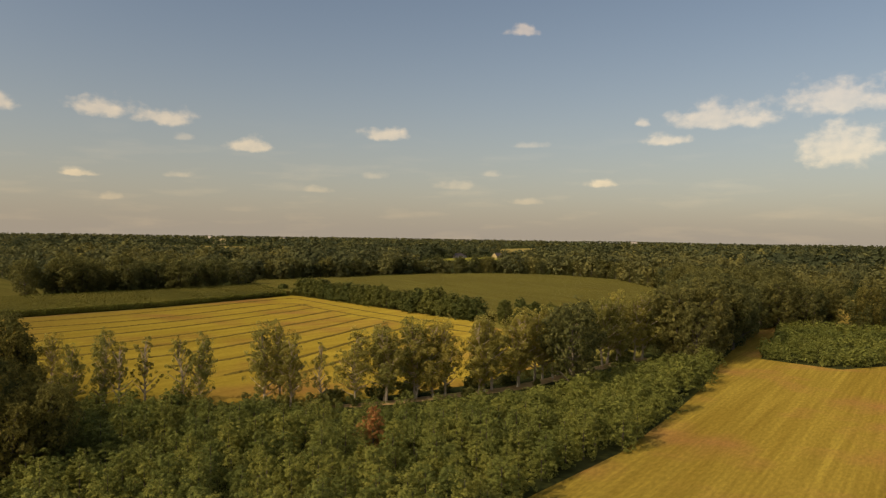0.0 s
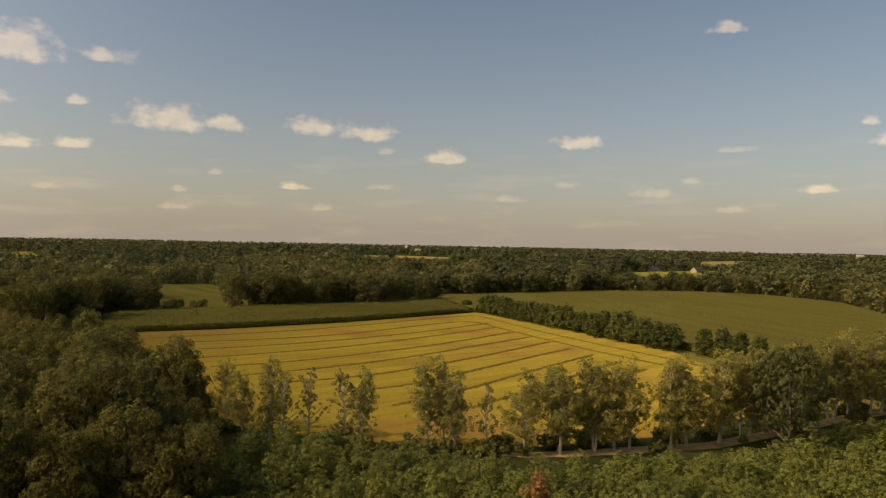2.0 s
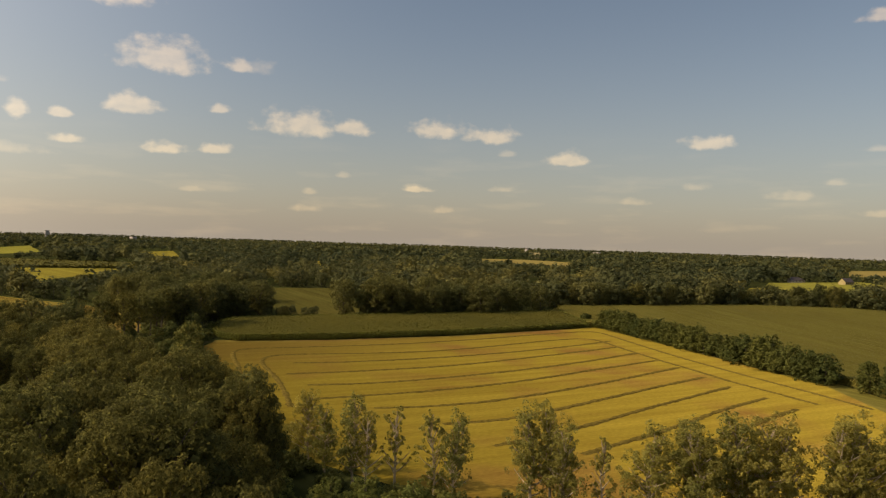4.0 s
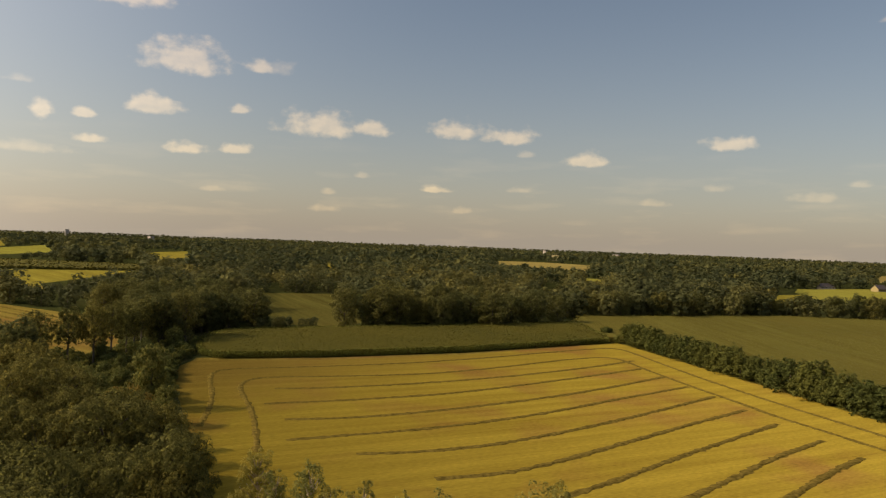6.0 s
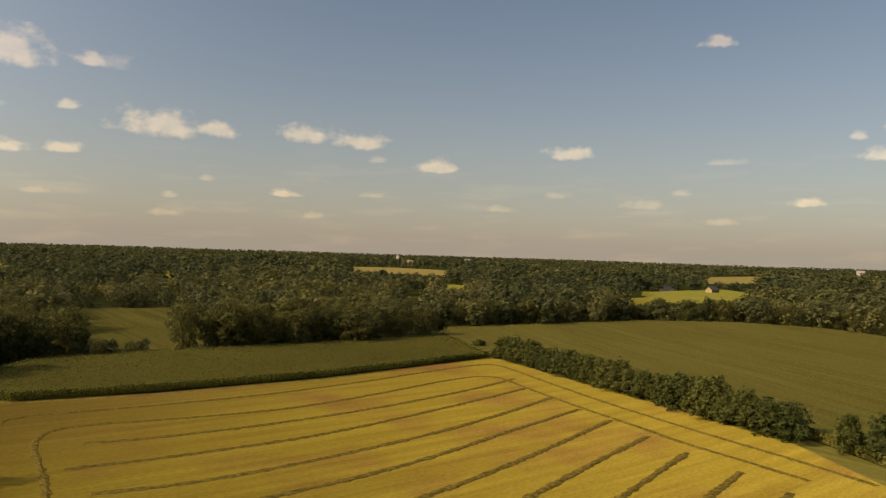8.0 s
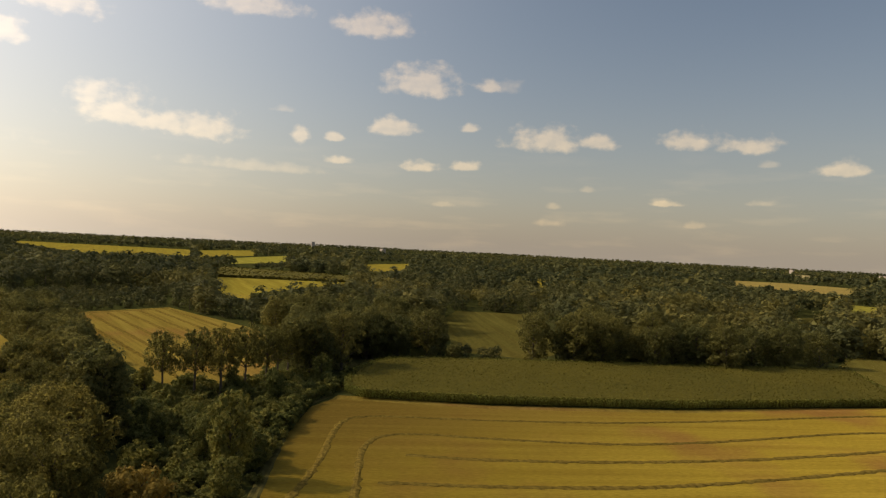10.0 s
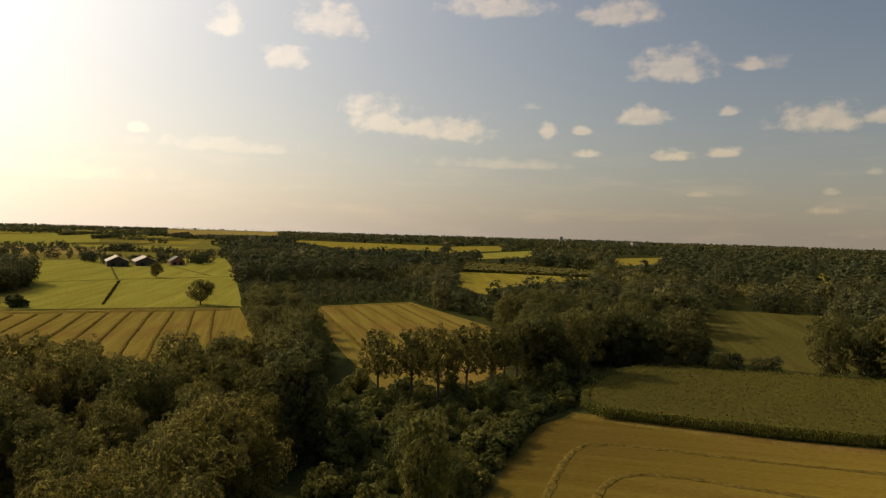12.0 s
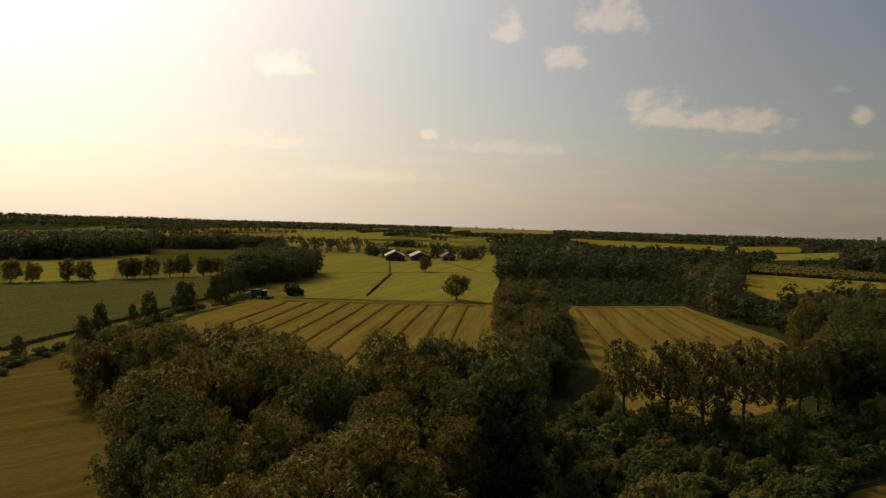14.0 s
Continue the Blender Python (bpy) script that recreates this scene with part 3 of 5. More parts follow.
def wood_kinds(rng, leaves, size, count, puff, kinds=9, low=0.0):
    """Crowns of trees as they stand in a wood, a metre high per unit, round, broad or tapering; none of it below low."""
    out = []
    for j in range(kinds):
        width, peak = rng.uniform(0.26, 0.40), rng.uniform(0.40, 0.62)
        lob = [(0, 0, 0.48, width * 0.72, 0.38)]
        n = 7 if leaves < 120 else 16
        for i in range(n):
            a = i * 2.4 + rng.uniform(-0.5, 0.5)
            h = 0.10 + 0.82 * (i + rng.random()) / n
            reach = width * math.sqrt(max(0.03, 1.0 - ((h - peak) / (0.12 + max(peak, 1 - peak))) ** 2)) * rng.uniform(0.5, 0.9)
            r = rng.uniform(0.10, 0.17)
            lob.append((math.cos(a) * reach, math.sin(a) * reach, min(h, 0.89), r, r * rng.uniform(0.75, 1.1)))
        q = crown(rng, lob, leaves, size, count, puff, 0.14, 0.75, 0.35, whole=0.7 if leaves > 500 else 1.3)
        out.append(q[q[..., 2].mean(1) > low])
    return out


def grove(pts, heights, tints, kinds, rng):
    """Many trees of a few kinds in one array of faces, with the shade of each face's tree."""
    faces, shade = [], []
    which = rng.integers(0, len(kinds), len(pts))
    turn, wide = rng.uniform(0, 6.28, len(pts)), rng.uniform(1.0, 1.45, len(pts))
    for k, q in enumerate(kinds):
        sel = np.flatnonzero(which == k)
        if not len(sel):
            continue
        h = heights[sel][:, None, None]
        c, n = (np.cos(turn[sel]) * wide[sel])[:, None, None] * h, (np.sin(turn[sel]) * wide[sel])[:, None, None] * h
        x, y, z = q[None, ..., 0], q[None, ..., 1], q[None, ..., 2]
        f = np.stack([x * c - y * n + pts[sel, 0][:, None, None], x * n + y * c + pts[sel, 1][:, None, None], z * h], -1)
        faces.append(f.reshape(-1, 4, 3))
        shade.append(np.repeat(tints[sel], len(q)))
    return np.concatenate(faces), np.concatenate(shade)


def stems(pts, heights, rng, r=0.013):
    """Plain four-sided stems for the trees of a wood."""
    out = []
    for dx, dy, ex, ey in ((-1, -1, 1, -1), (1, -1, 1, 1), (1, 1, -1, 1), (-1, 1, -1, -1)):
        q = np.zeros((len(pts), 4, 3))
        for i, (sx, sy, z) in enumerate(((dx, dy, 0), (ex, ey, 0), (ex, ey, 0.6), (dx, dy, 0.6))):
            f = r * heights * (1.0 if z == 0 else 0.5)
            q[:, i, 0] = pts[:, 0] + sx * f
            q[:, i, 1] = pts[:, 1] + sy * f
            q[:, i, 2] = z * heights
        out.append(q)
    return np.concatenate(out)


# ---- the ground and its fields ----
def sheet(name, poly, z, mat, label, category):
    bm = bmesh.new()
    f = bm.faces.new([bm.verts.new((x, y, z)) for x, y in poly])
    if f.normal.z < 0:
        f.normal_flip()
    f.normal_update()
    if f.normal.z < 0:
        bmesh.ops.reverse_faces(bm, faces=[f])
    bmesh.ops.triangulate(bm, faces=bm.faces[:])
    me = bpy.data.meshes.new(name)
    bm.to_mesh(me)
    bm.free()
    me.materials.append(mat)
    return tagged(new(name, me), label, category, kind="structure")


_disc = [(-50 + 4850 * math.cos(i * math.pi / 48), 80 + 4850 * math.sin(i * math.pi / 48)) for i in range(96)]
sheet("ground", _disc, 0.0, M_GROUND, "flat farmland and woodland floor reaching to the horizon", "ground")

F1 = [(-117, 275), (-136, 212), (-155, 175), (-176, 148), (-171, 141), (-154, 129), (-124, 113), (-100, 97), (-78, 92), (-60, 92), (-36, 101), (-18, 119), (-4, 147), (-12, 178), (-30, 208), (-59, 231)]
CORN = [(-174, 154), (-158, 177), (-139, 213), (-118, 271), (-122, 277), (-150, 310), (-164, 277), (-200, 209), (-210, 191), (-211, 183), (-206, 173), (-198, 164.5), (-189, 157.5), (-181, 153.5)]
F4 = [(-112, 280), (-60, 237), (-26, 212), (-2, 180), (0, 168), (10, 164), (20, 180), (33, 260), (38, 345), (20, 426), (-13, 462), (-53, 464), (-101, 432), (-138, 370), (-163, 338), (-150, 303), (-122, 273)]
F5 = [(-60, -14), (-30, 20), (-18, 44), (-4, 70), (5, 86), (13, 106), (21, 128), (28, 154), (38, 162), (51, 153), (62, 160), (110, 190), (260, 150), (260, -140), (-60, -120)]
LANE = [(28, 154), (38, 162), (52, 206), (57, 226), (48, 215), (43, 198)]
BED = [(38, 162), (51, 153), (62, 160), (92, 184), (122, 200), (112, 220), (82, 214), (57, 222), (53, 207)]
F5B = [(57, 230), (66, 232), (84, 221), (150, 240), (190, 330), (129, 350), (96, 333)]
F2 = [(-350, 114), (-370, 161), (-290, 172), (-245, 165), (-214, 150), (-196, 132), (-200, 120), (-244, 117)]
F8 = [(-333, 12), (-345, 89), (-268, 96), (-237, 98), (-186, 97), (-180, 68), (-190, 54), (-198, 42), (-215, 26), (-246, 9), (-280, 5), (-318, 5)]
F7 = [(-246, 9), (-215, 26), (-198, 42), (-190, 54), (-150, 90), (-100, 92), (-60, 10), (-60, -110), (-149, -36), (-202, 9), (-222, 7)]
MEADOW = [(-338, 14), (-352, 90), (-598, 78), (-770, 64), (-708, -32), (-658, -88), (-500, -56), (-464, -19), (-416, -2), (-385, -2), (-352, 5)]
MAIZE_WEST = [(-218, -5), (-261, -7), (-302, -8), (-345, -11), (-377, -22), (-413, -42), (-366, -77), (-334, -104), (-260, -84), (-210, -44)]
F9_CORN = [(-770, 302), (-630, 392), (-560, 350), (-612, 254), (-640, 262)]
F9 = [(-612, 252), (-562, 348), (-510, 296), (-448, 225), (-396, 207), (-478, 210), (-523, 227)]
F10 = [(-342, 298), (-318, 335), (-262, 290), (-216, 262), (-203, 228), (-222, 215), (-252, 230), (-287, 247)]
F10B = [(-220, 334), (-202, 353), (-176, 304), (-183, 295)]
F10C = [(-283, 505), (-270, 536), (-219, 433), (-229, 423)]
WOOD = [(-122, 96), (-98, 88), (-84, 84), (-66, 77), (-56, 67), (-50, 58), (-60, 46), (-95, 62), (-118, 75), (-136, 75), (-152, 66), (-165, 60), (-174, 56), (-183, 46), (-193, 38), (-195, 44), (-188, 56), (-180, 70), (-188, 76), (-186, 88), (-178, 94), (-160, 99)]
SCRUB = [(-203, 116), (-183, 92), (-175, 98), (-158, 103), (-124, 100), (-104, 92), (-102, 97), (-124, 111), (-142, 122), (-168, 138), (-176, 147), (-192, 160), (-209, 151), (-194, 131)]
PLANTATION = [(-58, 82), (-66, 76), (-56, 66), (-50, 57), (-58, 46), (-34, 22), (-17.5, 42), (-3.5, 69), (5, 86), (13, 106), (21, 128), (27, 151), (17, 148), (8.5, 136), (-5, 111.5), (-15, 102.5), (-27, 94)]
WEST_OPEN = [(-198, 4), (-246, 0), (-318, 4), (-334, 12), (-347, 90), (-598, 78), (-770, 64), (-1000, 66), (-1250, 20), (-1900, 60), (-2900, -60), (-2900, -1200), (-1700, -900), (-800, -520), (-460, -300), (-280, -150), (-200, -50)]

WEST_NEAR = [(max(x, -1350), y) for x, y in WEST_OPEN]
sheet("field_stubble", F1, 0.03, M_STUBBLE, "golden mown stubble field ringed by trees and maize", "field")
sheet("field_stubble", F5, 0.03, M_STUBBLE_SOUTH, "golden stubble field with brown worn patches beside plantation", "field")
sheet("lane", LANE, 0.04, M_STUBBLE_SOUTH, "mown grass track between wood and planted bed", "lane")
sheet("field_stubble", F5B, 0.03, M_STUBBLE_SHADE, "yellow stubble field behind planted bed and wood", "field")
sheet("field_stubble", F2, 0.03, M_STUBBLE_WEST, "ochre stubble field with long straw lines between woods", "field")
sheet("field_stubble", F8, 0.03, M_STUBBLE_WEST, "wide ochre stubble field with parallel straw lines", "field")
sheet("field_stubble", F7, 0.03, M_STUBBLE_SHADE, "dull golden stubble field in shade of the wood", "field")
sheet("field_open", WEST_OPEN, 0.015, M_GRASS, "open rough grassland with hedges and ditches", "field")
sheet("field_meadow", MEADOW, 0.03, M_MEADOW, "bright green meadow cut by narrow ditches", "field")
sheet("field_meadow", F10, 0.03, M_PASTURE, "dull green pasture enclosed by woodland", "field")
sheet("field_meadow", F10B, 0.03, M_PASTURE, "small pasture behind the maize and tree belt", "field")
sheet("field_meadow", F10C, 0.03, M_PASTURE, "small pasture between dark woods", "field")
sheet("field_stubble", F9, 0.03, M_FAR_YELLOW, "yellow stubble field beyond the woods", "field")
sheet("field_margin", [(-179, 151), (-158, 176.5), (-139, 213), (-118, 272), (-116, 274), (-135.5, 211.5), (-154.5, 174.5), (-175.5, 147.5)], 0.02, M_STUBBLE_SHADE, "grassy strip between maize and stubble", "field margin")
sheet("field_margin", [(-113, 277), (-115, 271), (-57, 228), (-29, 206), (-12, 178), (-4, 147), (12, 152), (14, 166), (0, 168), (-2, 180), (-26, 212), (-60, 237)], 0.02, M_GRASS, "grassy strip under the boundary hedge", "field margin")
sheet("lane", [(-38, 98.5), (-33, 101), (-29, 104), (-20, 112), (-12, 119), (-1, 136), (6, 148), (13, 157), (15, 155.5), (8, 146), (1, 134), (-10, 116.8), (-18, 109.8), (-27.3, 102), (-32, 99), (-37.5, 97.2)], 0.045, M_SAND, "sandy earth lane under a row of tall trees", "lane")
FAR_FIELDS, MIDDLE = [], (-45, 85)


def far_field(poly, mat, label):
    # the open ground in front of it, towards the middle of the place, belongs to it
    pts = [Vector(p) for p in poly] + [Vector(MIDDLE) + (Vector(p) - Vector(MIDDLE)) * 0.9 for p in poly]
    poly = [tuple(pts[i]) for i in geometry.convex_hull_2d(pts)]
    FAR_FIELDS.append(poly)
    sheet("field_far", poly, 0.05 + 0.01 * len(FAR_FIELDS), mat, label, "field")
far_field([(-980, -637), (-1259, -614), (-1060, -492), (-807, -493)], M_FAR_YELLOW, "distant yellow-green field")
far_field([(-1528, -419), (-2211, -344), (-1379, -168), (-1122, -263)], M_MEADOW, "distant yellow-green field")
far_field([(-652, -222), (-808, -202), (-688, -119), (-536, -90), (-514, -138)], M_PASTURE, "distant dull maize field")
far_field([(-1865, 185), (-1609, 494), (-1210, 393), (-1259, 239)], M_FAR_YELLOW, "distant yellow field between woods")
far_field([(-4325, -410), (-4734, 204), (-2955, 166), (-2592, -199)], M_FAR_TAN, "distant pale field near the horizon")
far_field([(-458, -183), (-500, -157), (-388, -89), (-365, -117)], M_MEADOW, "bright green field behind a tree line")
far_field([(-847, -418), (-1364, -562), (-1074, -411), (-819, -338)], M_MEADOW, "distant bright green field")
far_field([(-1583, 506), (-1821, 713), (-1431, 574), (-1233, 408)], M_FAR_YELLOW, "distant yellow field between woods")
far_field([(-1115, 427), (-1386, 627), (-1089, 509), (-982, 384)], M_MEADOW, "distant green field between woods")
far_field([(-1015, 602), (-1116, 745), (-892, 608), (-819, 499)], M_FAR_YELLOW, "distant yellow field between woods")
far_field([(-702, 678), (-700, 696), (-563, 568), (-566, 555)], M_FAR_YELLOW, "small bright yellow field in a wood")
far_field([(-768, 1191), (-717, 1267), (-588, 1234), (-483, 1014), (-669, 1040)], M_FAR_TAN, "distant pale stubble field")
far_field([(-352, 726), (-324, 729), (-303, 680), (-323, 667)], M_MEADOW, "small green clearing in a wood")
far_field([(-148, 654), (-132, 706), (-117, 614), (-135, 594)], M_FAR_YELLOW, "bright yellow field by the farm")
far_field([(-160, 787), (-97, 950), (-54, 859), (-78, 717), (-108, 647)], M_MEADOW, "green farm meadow behind a tree belt")
far_field([(-173, 1559), (-82, 1865), (-67, 1401), (-138, 1253)], M_FAR_TAN, "distant pale stubble field")


# ---- straw swaths ----
def chaikin(line, rounds=3):
    p = np.asarray(line, float)
    for _ in range(rounds):
        q = np.empty((2 * len(p) - 2, 2))
        q[0::2] = 0.75 * p[:-1] + 0.25 * p[1:]
        q[1::2] = 0.25 * p[:-1] + 0.75 * p[1:]
        p = np.concatenate([p[:1], q, p[-1:]])
    return p


def swath(line, width=1.5, height=0.3, round_it=False, group="straw swaths", label="low dark ridge of mown straw on stubble"):
    """A heaped, uneven line of straw."""
    rng = RNG
    p = along(chaikin(line) if round_it else line, 0.9, 0.1)
    d = np.gradient(p, axis=0)
    d /= np.linalg.norm(d, axis=1, keepdims=True) + 1e-9
    side = np.stack([-d[:, 1], d[:, 0]], 1)
    p = p + side * np.cumsum(rng.normal(0, 0.05, len(p)))[:, None] * 0.5
    prof = [(-0.5, 0.0), (-0.36, 0.55), (-0.08, 1.0), (0.2, 0.9), (0.4, 0.5), (0.5, 0.0)]
    w = 1.15 * width * rng.uniform(0.65, 1.35, len(p))
    h = 0.5 * height * rng.uniform(0.8, 1.2, len(p))
    h[0] = h[-1] = 0.05
    rows = []
    for s, z in prof:
        q = p + side * (s * w + rng.normal(0, 0.06, len(p)))[:, None]
        rows.append(np.column_stack([q, 0.03 + z * h * rng.uniform(0.75, 1.25, len(p))]))
    v = np.stack(rows, 1).reshape(-1, 3)
    k = len(prof)
    f = [(i * k + j, (i + 1) * k + j, (i + 1) * k + j + 1, i * k + j + 1) for i in range(len(p) - 1) for j in range(k - 1)]
    return tagged(new("straw_swath", faces_mesh("straw_swath", v, f, M_SWATH)), label, "straw swath", group)


# two rounds along the headland, then the long straight runs
swath([(-120, 113), (-136, 127), (-159, 141), (-161, 148), (-146, 170), (-132, 200), (-120, 244), (-115, 258), (-110, 262), (-104, 258), (-80, 236), (-63, 221.5), (-49, 211), (-38, 203), (-28, 196), (-18, 188)], 1.0, 0.32, round_it=True)
swath([(-102, 111), (-122, 126), (-144, 138), (-148, 147), (-136, 161), (-121, 185), (-112, 226), (-107, 240), (-102, 242), (-96, 237), (-76, 219), (-60, 206.5), (-47, 196), (-37, 190), (-28, 184)], 1.0, 0.32, round_it=True)
for run in ([(-97, 242), (-103, 211), (-114, 177), (-127, 152), (-136, 141)], [(-90, 231), (-97, 200), (-106, 166), (-118, 143), (-126, 131)],
            [(-81, 224), (-88, 184), (-98, 154), (-106, 136), (-114, 126)], [(-72, 215), (-78, 190), (-82, 171), (-90, 144), (-104, 118)],
            [(-64, 208), (-70, 171), (-77, 142), (-84, 128), (-91, 120)], [(-55, 199), (-60, 173), (-66, 141), (-69, 129), (-75, 120)],
            [(-47, 191), (-54, 154), (-57, 133), (-62, 115)], [(-38, 184), (-42, 166), (-45, 143), (-50, 120)],
            [(-31, 177), (-34, 163), (-37, 140), (-40, 122)]):
    swath(run, 1.2, 0.30, round_it=True)
for i in range(10):
    y = 18 + 6.9 * i
    swath([(-322 - 1.8 * i, y), (-265, y + 3.2), (-200, y + 8)], 1.05, 0.65)
swath([(-325, 15), (-337, 86)], 1.2, 0.3)
swath([(-328, 14), (-341, 87)], 1.2, 0.3)
for i in range(7):
    y = 119 + 6.7 * i
    swath([(-343 - 2.8 * i, y), (-280, y + 2.5), (-206 - 6.5 * i, y + 5.5 - 0.5 * i)], 1.1, 0.75)
swath([(-346, 116), (-366, 160)], 1.2, 0.3)


# ---- maize and the other tall crops ----
def crop_block(name, poly, height, step, size, mat, label, turn, rng, calm=0.2, soil=M_MAIZE_SOIL, stalks=False):
    """A tall crop: dark ground between stems, and leaf sprays in rows over the top and down the edges."""
    poly = np.asarray(poly, float)
    body = height * 0.86
    n = len(poly)
    bm = bmesh.new()
    mid = poly.mean(0)
    core = poly + (mid - poly) / np.linalg.norm(mid - poly, axis=1, keepdims=True) * (1.7 if stalks else 1.2)
    lo = [bm.verts.new((x, y, 0.05)) for x, y in core]
    hi = [bm.verts.new((x, y, body)) for x, y in core]
    bm.faces.new(hi)
    for i in range(n):
        bm.faces.new((lo[i], lo[(i + 1) % n], hi[(i + 1) % n], hi[i]))
    bmesh.ops.recalc_face_normals(bm, faces=bm.faces[:])
    bmesh.ops.triangulate(bm, faces=bm.faces[:])
    me = bpy.data.meshes.new(name)
    bm.to_mesh(me)
    bm.free()
    me.materials.append(soil)
    ob = new(name, me)
    c, s = math.cos(turn), math.sin(turn)
    rot = np.array([[c, s], [-s, c]])
    p = scatter(poly @ rot.T, step, 0.38, rng)
    p[:, 1] = np.round(p[:, 1] / (step * 1.25)) * step * 1.25 + rng.normal(0, step * 0.3, len(p))
    p = p @ rot
    p = p[inside(poly, p)]
    z = body + (0.10 if calm < 0.15 else 0.7 * (height - body)) * rng.uniform(0.3, 1.0, len(p)) + 0.03 * height * (1 + np.sin(p[:, 0] * 0.11) * np.cos(p[:, 1] * 0.09))
    cen = np.column_stack([p, z])
    nor = np.tile((0.0, 0.0, 0.9), (len(p), 1))
    e = np.concatenate([along(np.concatenate([poly, poly[:1]]) + (mid - np.concatenate([poly, poly[:1]])) * s, step * 0.3, 0.4, rng) for s in (0.0, 0.008, 0.016)])
    e3 = np.column_stack([e + rng.normal(0, 0.42, e.shape), height * rng.uniform(0.08, 1.05, len(e)) ** 0.75])
    q = np.concatenate([sprays(cen, nor, size, rng, calm, 0.55, 0.04 if calm < 0.15 else 0.1), sprays(e3, rng.normal(0, 1, e3.shape) * (1, 1, 0.3) + (0, 0, 1.0), size * 0.9, rng, 0.3)])
    part("leaves", quads_mesh(name + "_leaves", q, mat), ob)
    if stalks:
        # whole plants, leaf by leaf, in the outer rows
        loop = np.concatenate([poly, poly[:1]])
        rows = [along(loop + (mid - loop) / np.linalg.norm(mid - loop, axis=1, keepdims=True) * d, 0.34, 0.4, rng) for d in (0.1, 0.55, 1.05)]
        e = np.concatenate(rows)
        e = e + rng.normal(0, 0.08, e.shape)
        k = 7
        base = np.repeat(e, k, 0)
        tall = np.repeat(height * rng.uniform(0.8, 1.06, len(e)), k)
        z = tall * np.tile(np.linspace(0.1, 0.82, k), len(e))
        a = rng.uniform(0, 6.28, len(base))
        out = np.stack([np.cos(a), np.sin(a)], 1)
        side = np.stack([-out[:, 1], out[:, 0]], 1) * 0.07
        reach = rng.uniform(0.25, 0.5, len(base))[:, None]
        blade = np.stack([np.column_stack([base, z]), np.column_stack([base + out * reach * 0.55 - side, z + 0.34]), np.column_stack([base + out * reach, z + rng.uniform(0.05, 0.3, len(base))]), np.column_stack([base + out * reach * 0.55 + side, z + 0.34])], 1)
        part("edge_plants", quads_mesh(name + "_edge_plants", blade, M_MAIZE_EDGE), ob, "leafy green maize plants of the outer rows")
    return tagged(ob, label, "crop", kind="stuff")


ROW_TURN = math.atan2(0.895, 0.447)
crop_block("maize_field", CORN, 2.1, 0.45, 0.5, M_MAIZE, "tall ripening green maize in close rows", ROW_TURN, np.random.default_rng(21), 0.25, M_MAIZE_GROUND, True)
crop_block("crop_field", F4, 2.0, 0.8, 0.55, M_CROP, "broad olive-green maize field bounded by hedge and trees", 0.9, np.random.default_rng(22), 0.09)
crop_block("crop_field", MAIZE_WEST, 0.9, 1.0, 0.6, M_BEET, "low dark green root crop beyond a ditch", 0.2, np.random.default_rng(23), 0.09, M_BEET_SOIL)
crop_block("maize_field", F9_CORN, 2.2, 2.2, 2.4, M_CROP, "distant maize strip behind the woods", 0.5, np.random.default_rng(24))

# ---- woods made of countless trees ----
OPEN = [[(-44, 90), (-12, 108), (4, 128), (20, 152), (12, 164), (-4, 142), (-18, 122), (-44, 108)], F1, CORN, F4, F5, LANE, BED, F5B, F2, F8, F7, MEADOW, MAIZE_WEST, F9_CORN, F9, F10, F10B, F10C, WOOD, SCRUB, PLANTATION, WEST_NEAR, *FAR_FIELDS,
        [(-128, 96), (-96, 85), (-80, 83), (-78, 98), (-98, 102), (-124, 118)],
        [(84, 221), (92, 184), (130, 196), (190, 215), (150, 240)],
        [(-325, 8), (-338, 97), (-362, 97), (-354, 2)], [(-330, 2), (-336, 18), (-360, 18), (-360, -2)],
        [(-190, 152), (-114, 288), (-108, 262), (-170, 132)],
        [(-190, 20), (-334, 14), (-390, -16), (-390, -40), (-190, -44)],
        [(-348, 86), (-352, 118), (-200, 124), (-184, 96)],
        [(-352, 90), (-350, 114), (-376, 164), (-470, 180), (-464, 120), (-440, 84)],
        [(-60, -140), (-60, 20), (-102, 67), (-204, 5), (-266, -146)],
        [(-120, 262), (-112, 288), (-58, 244), (-22, 219), (4, 186), (20, 166), (18, 150), (8, 134), (-12, 108), (-34, 92), (-62, 80), (-84, 86), (-78, 98), (-40, 104), (-20, 121), (-6, 147), (-14, 178), (-30, 204), (-58, 226)],
        [(-346, 85), (-348, 111), (-226, 115), (-223, 93)],
        [(-346, 88), (-401, 85), (-459, 127), (-424, 154), (-362, 159), (-346, 108)],
        [(-122, 274), (-150, 304), (-163, 340), (-167, 304), (-162, 276), (-139, 276)]]


def free(p):
    ok = np.ones(len(p), bool)
    for poly in OPEN:
        ok &= ~inside(poly, p)
    # low hedges only just before a field that is seen over the trees
    for poly in FAR_FIELDS + [F10, F10B, F10C, F9, F9_CORN]:
        for k in (1.06,) if poly in (F9, F9_CORN, F10, F10B) else (1.12, 1.24):
            ok &= ~inside(poly, (p - MIDDLE) * k + MIDDLE)
    return ok


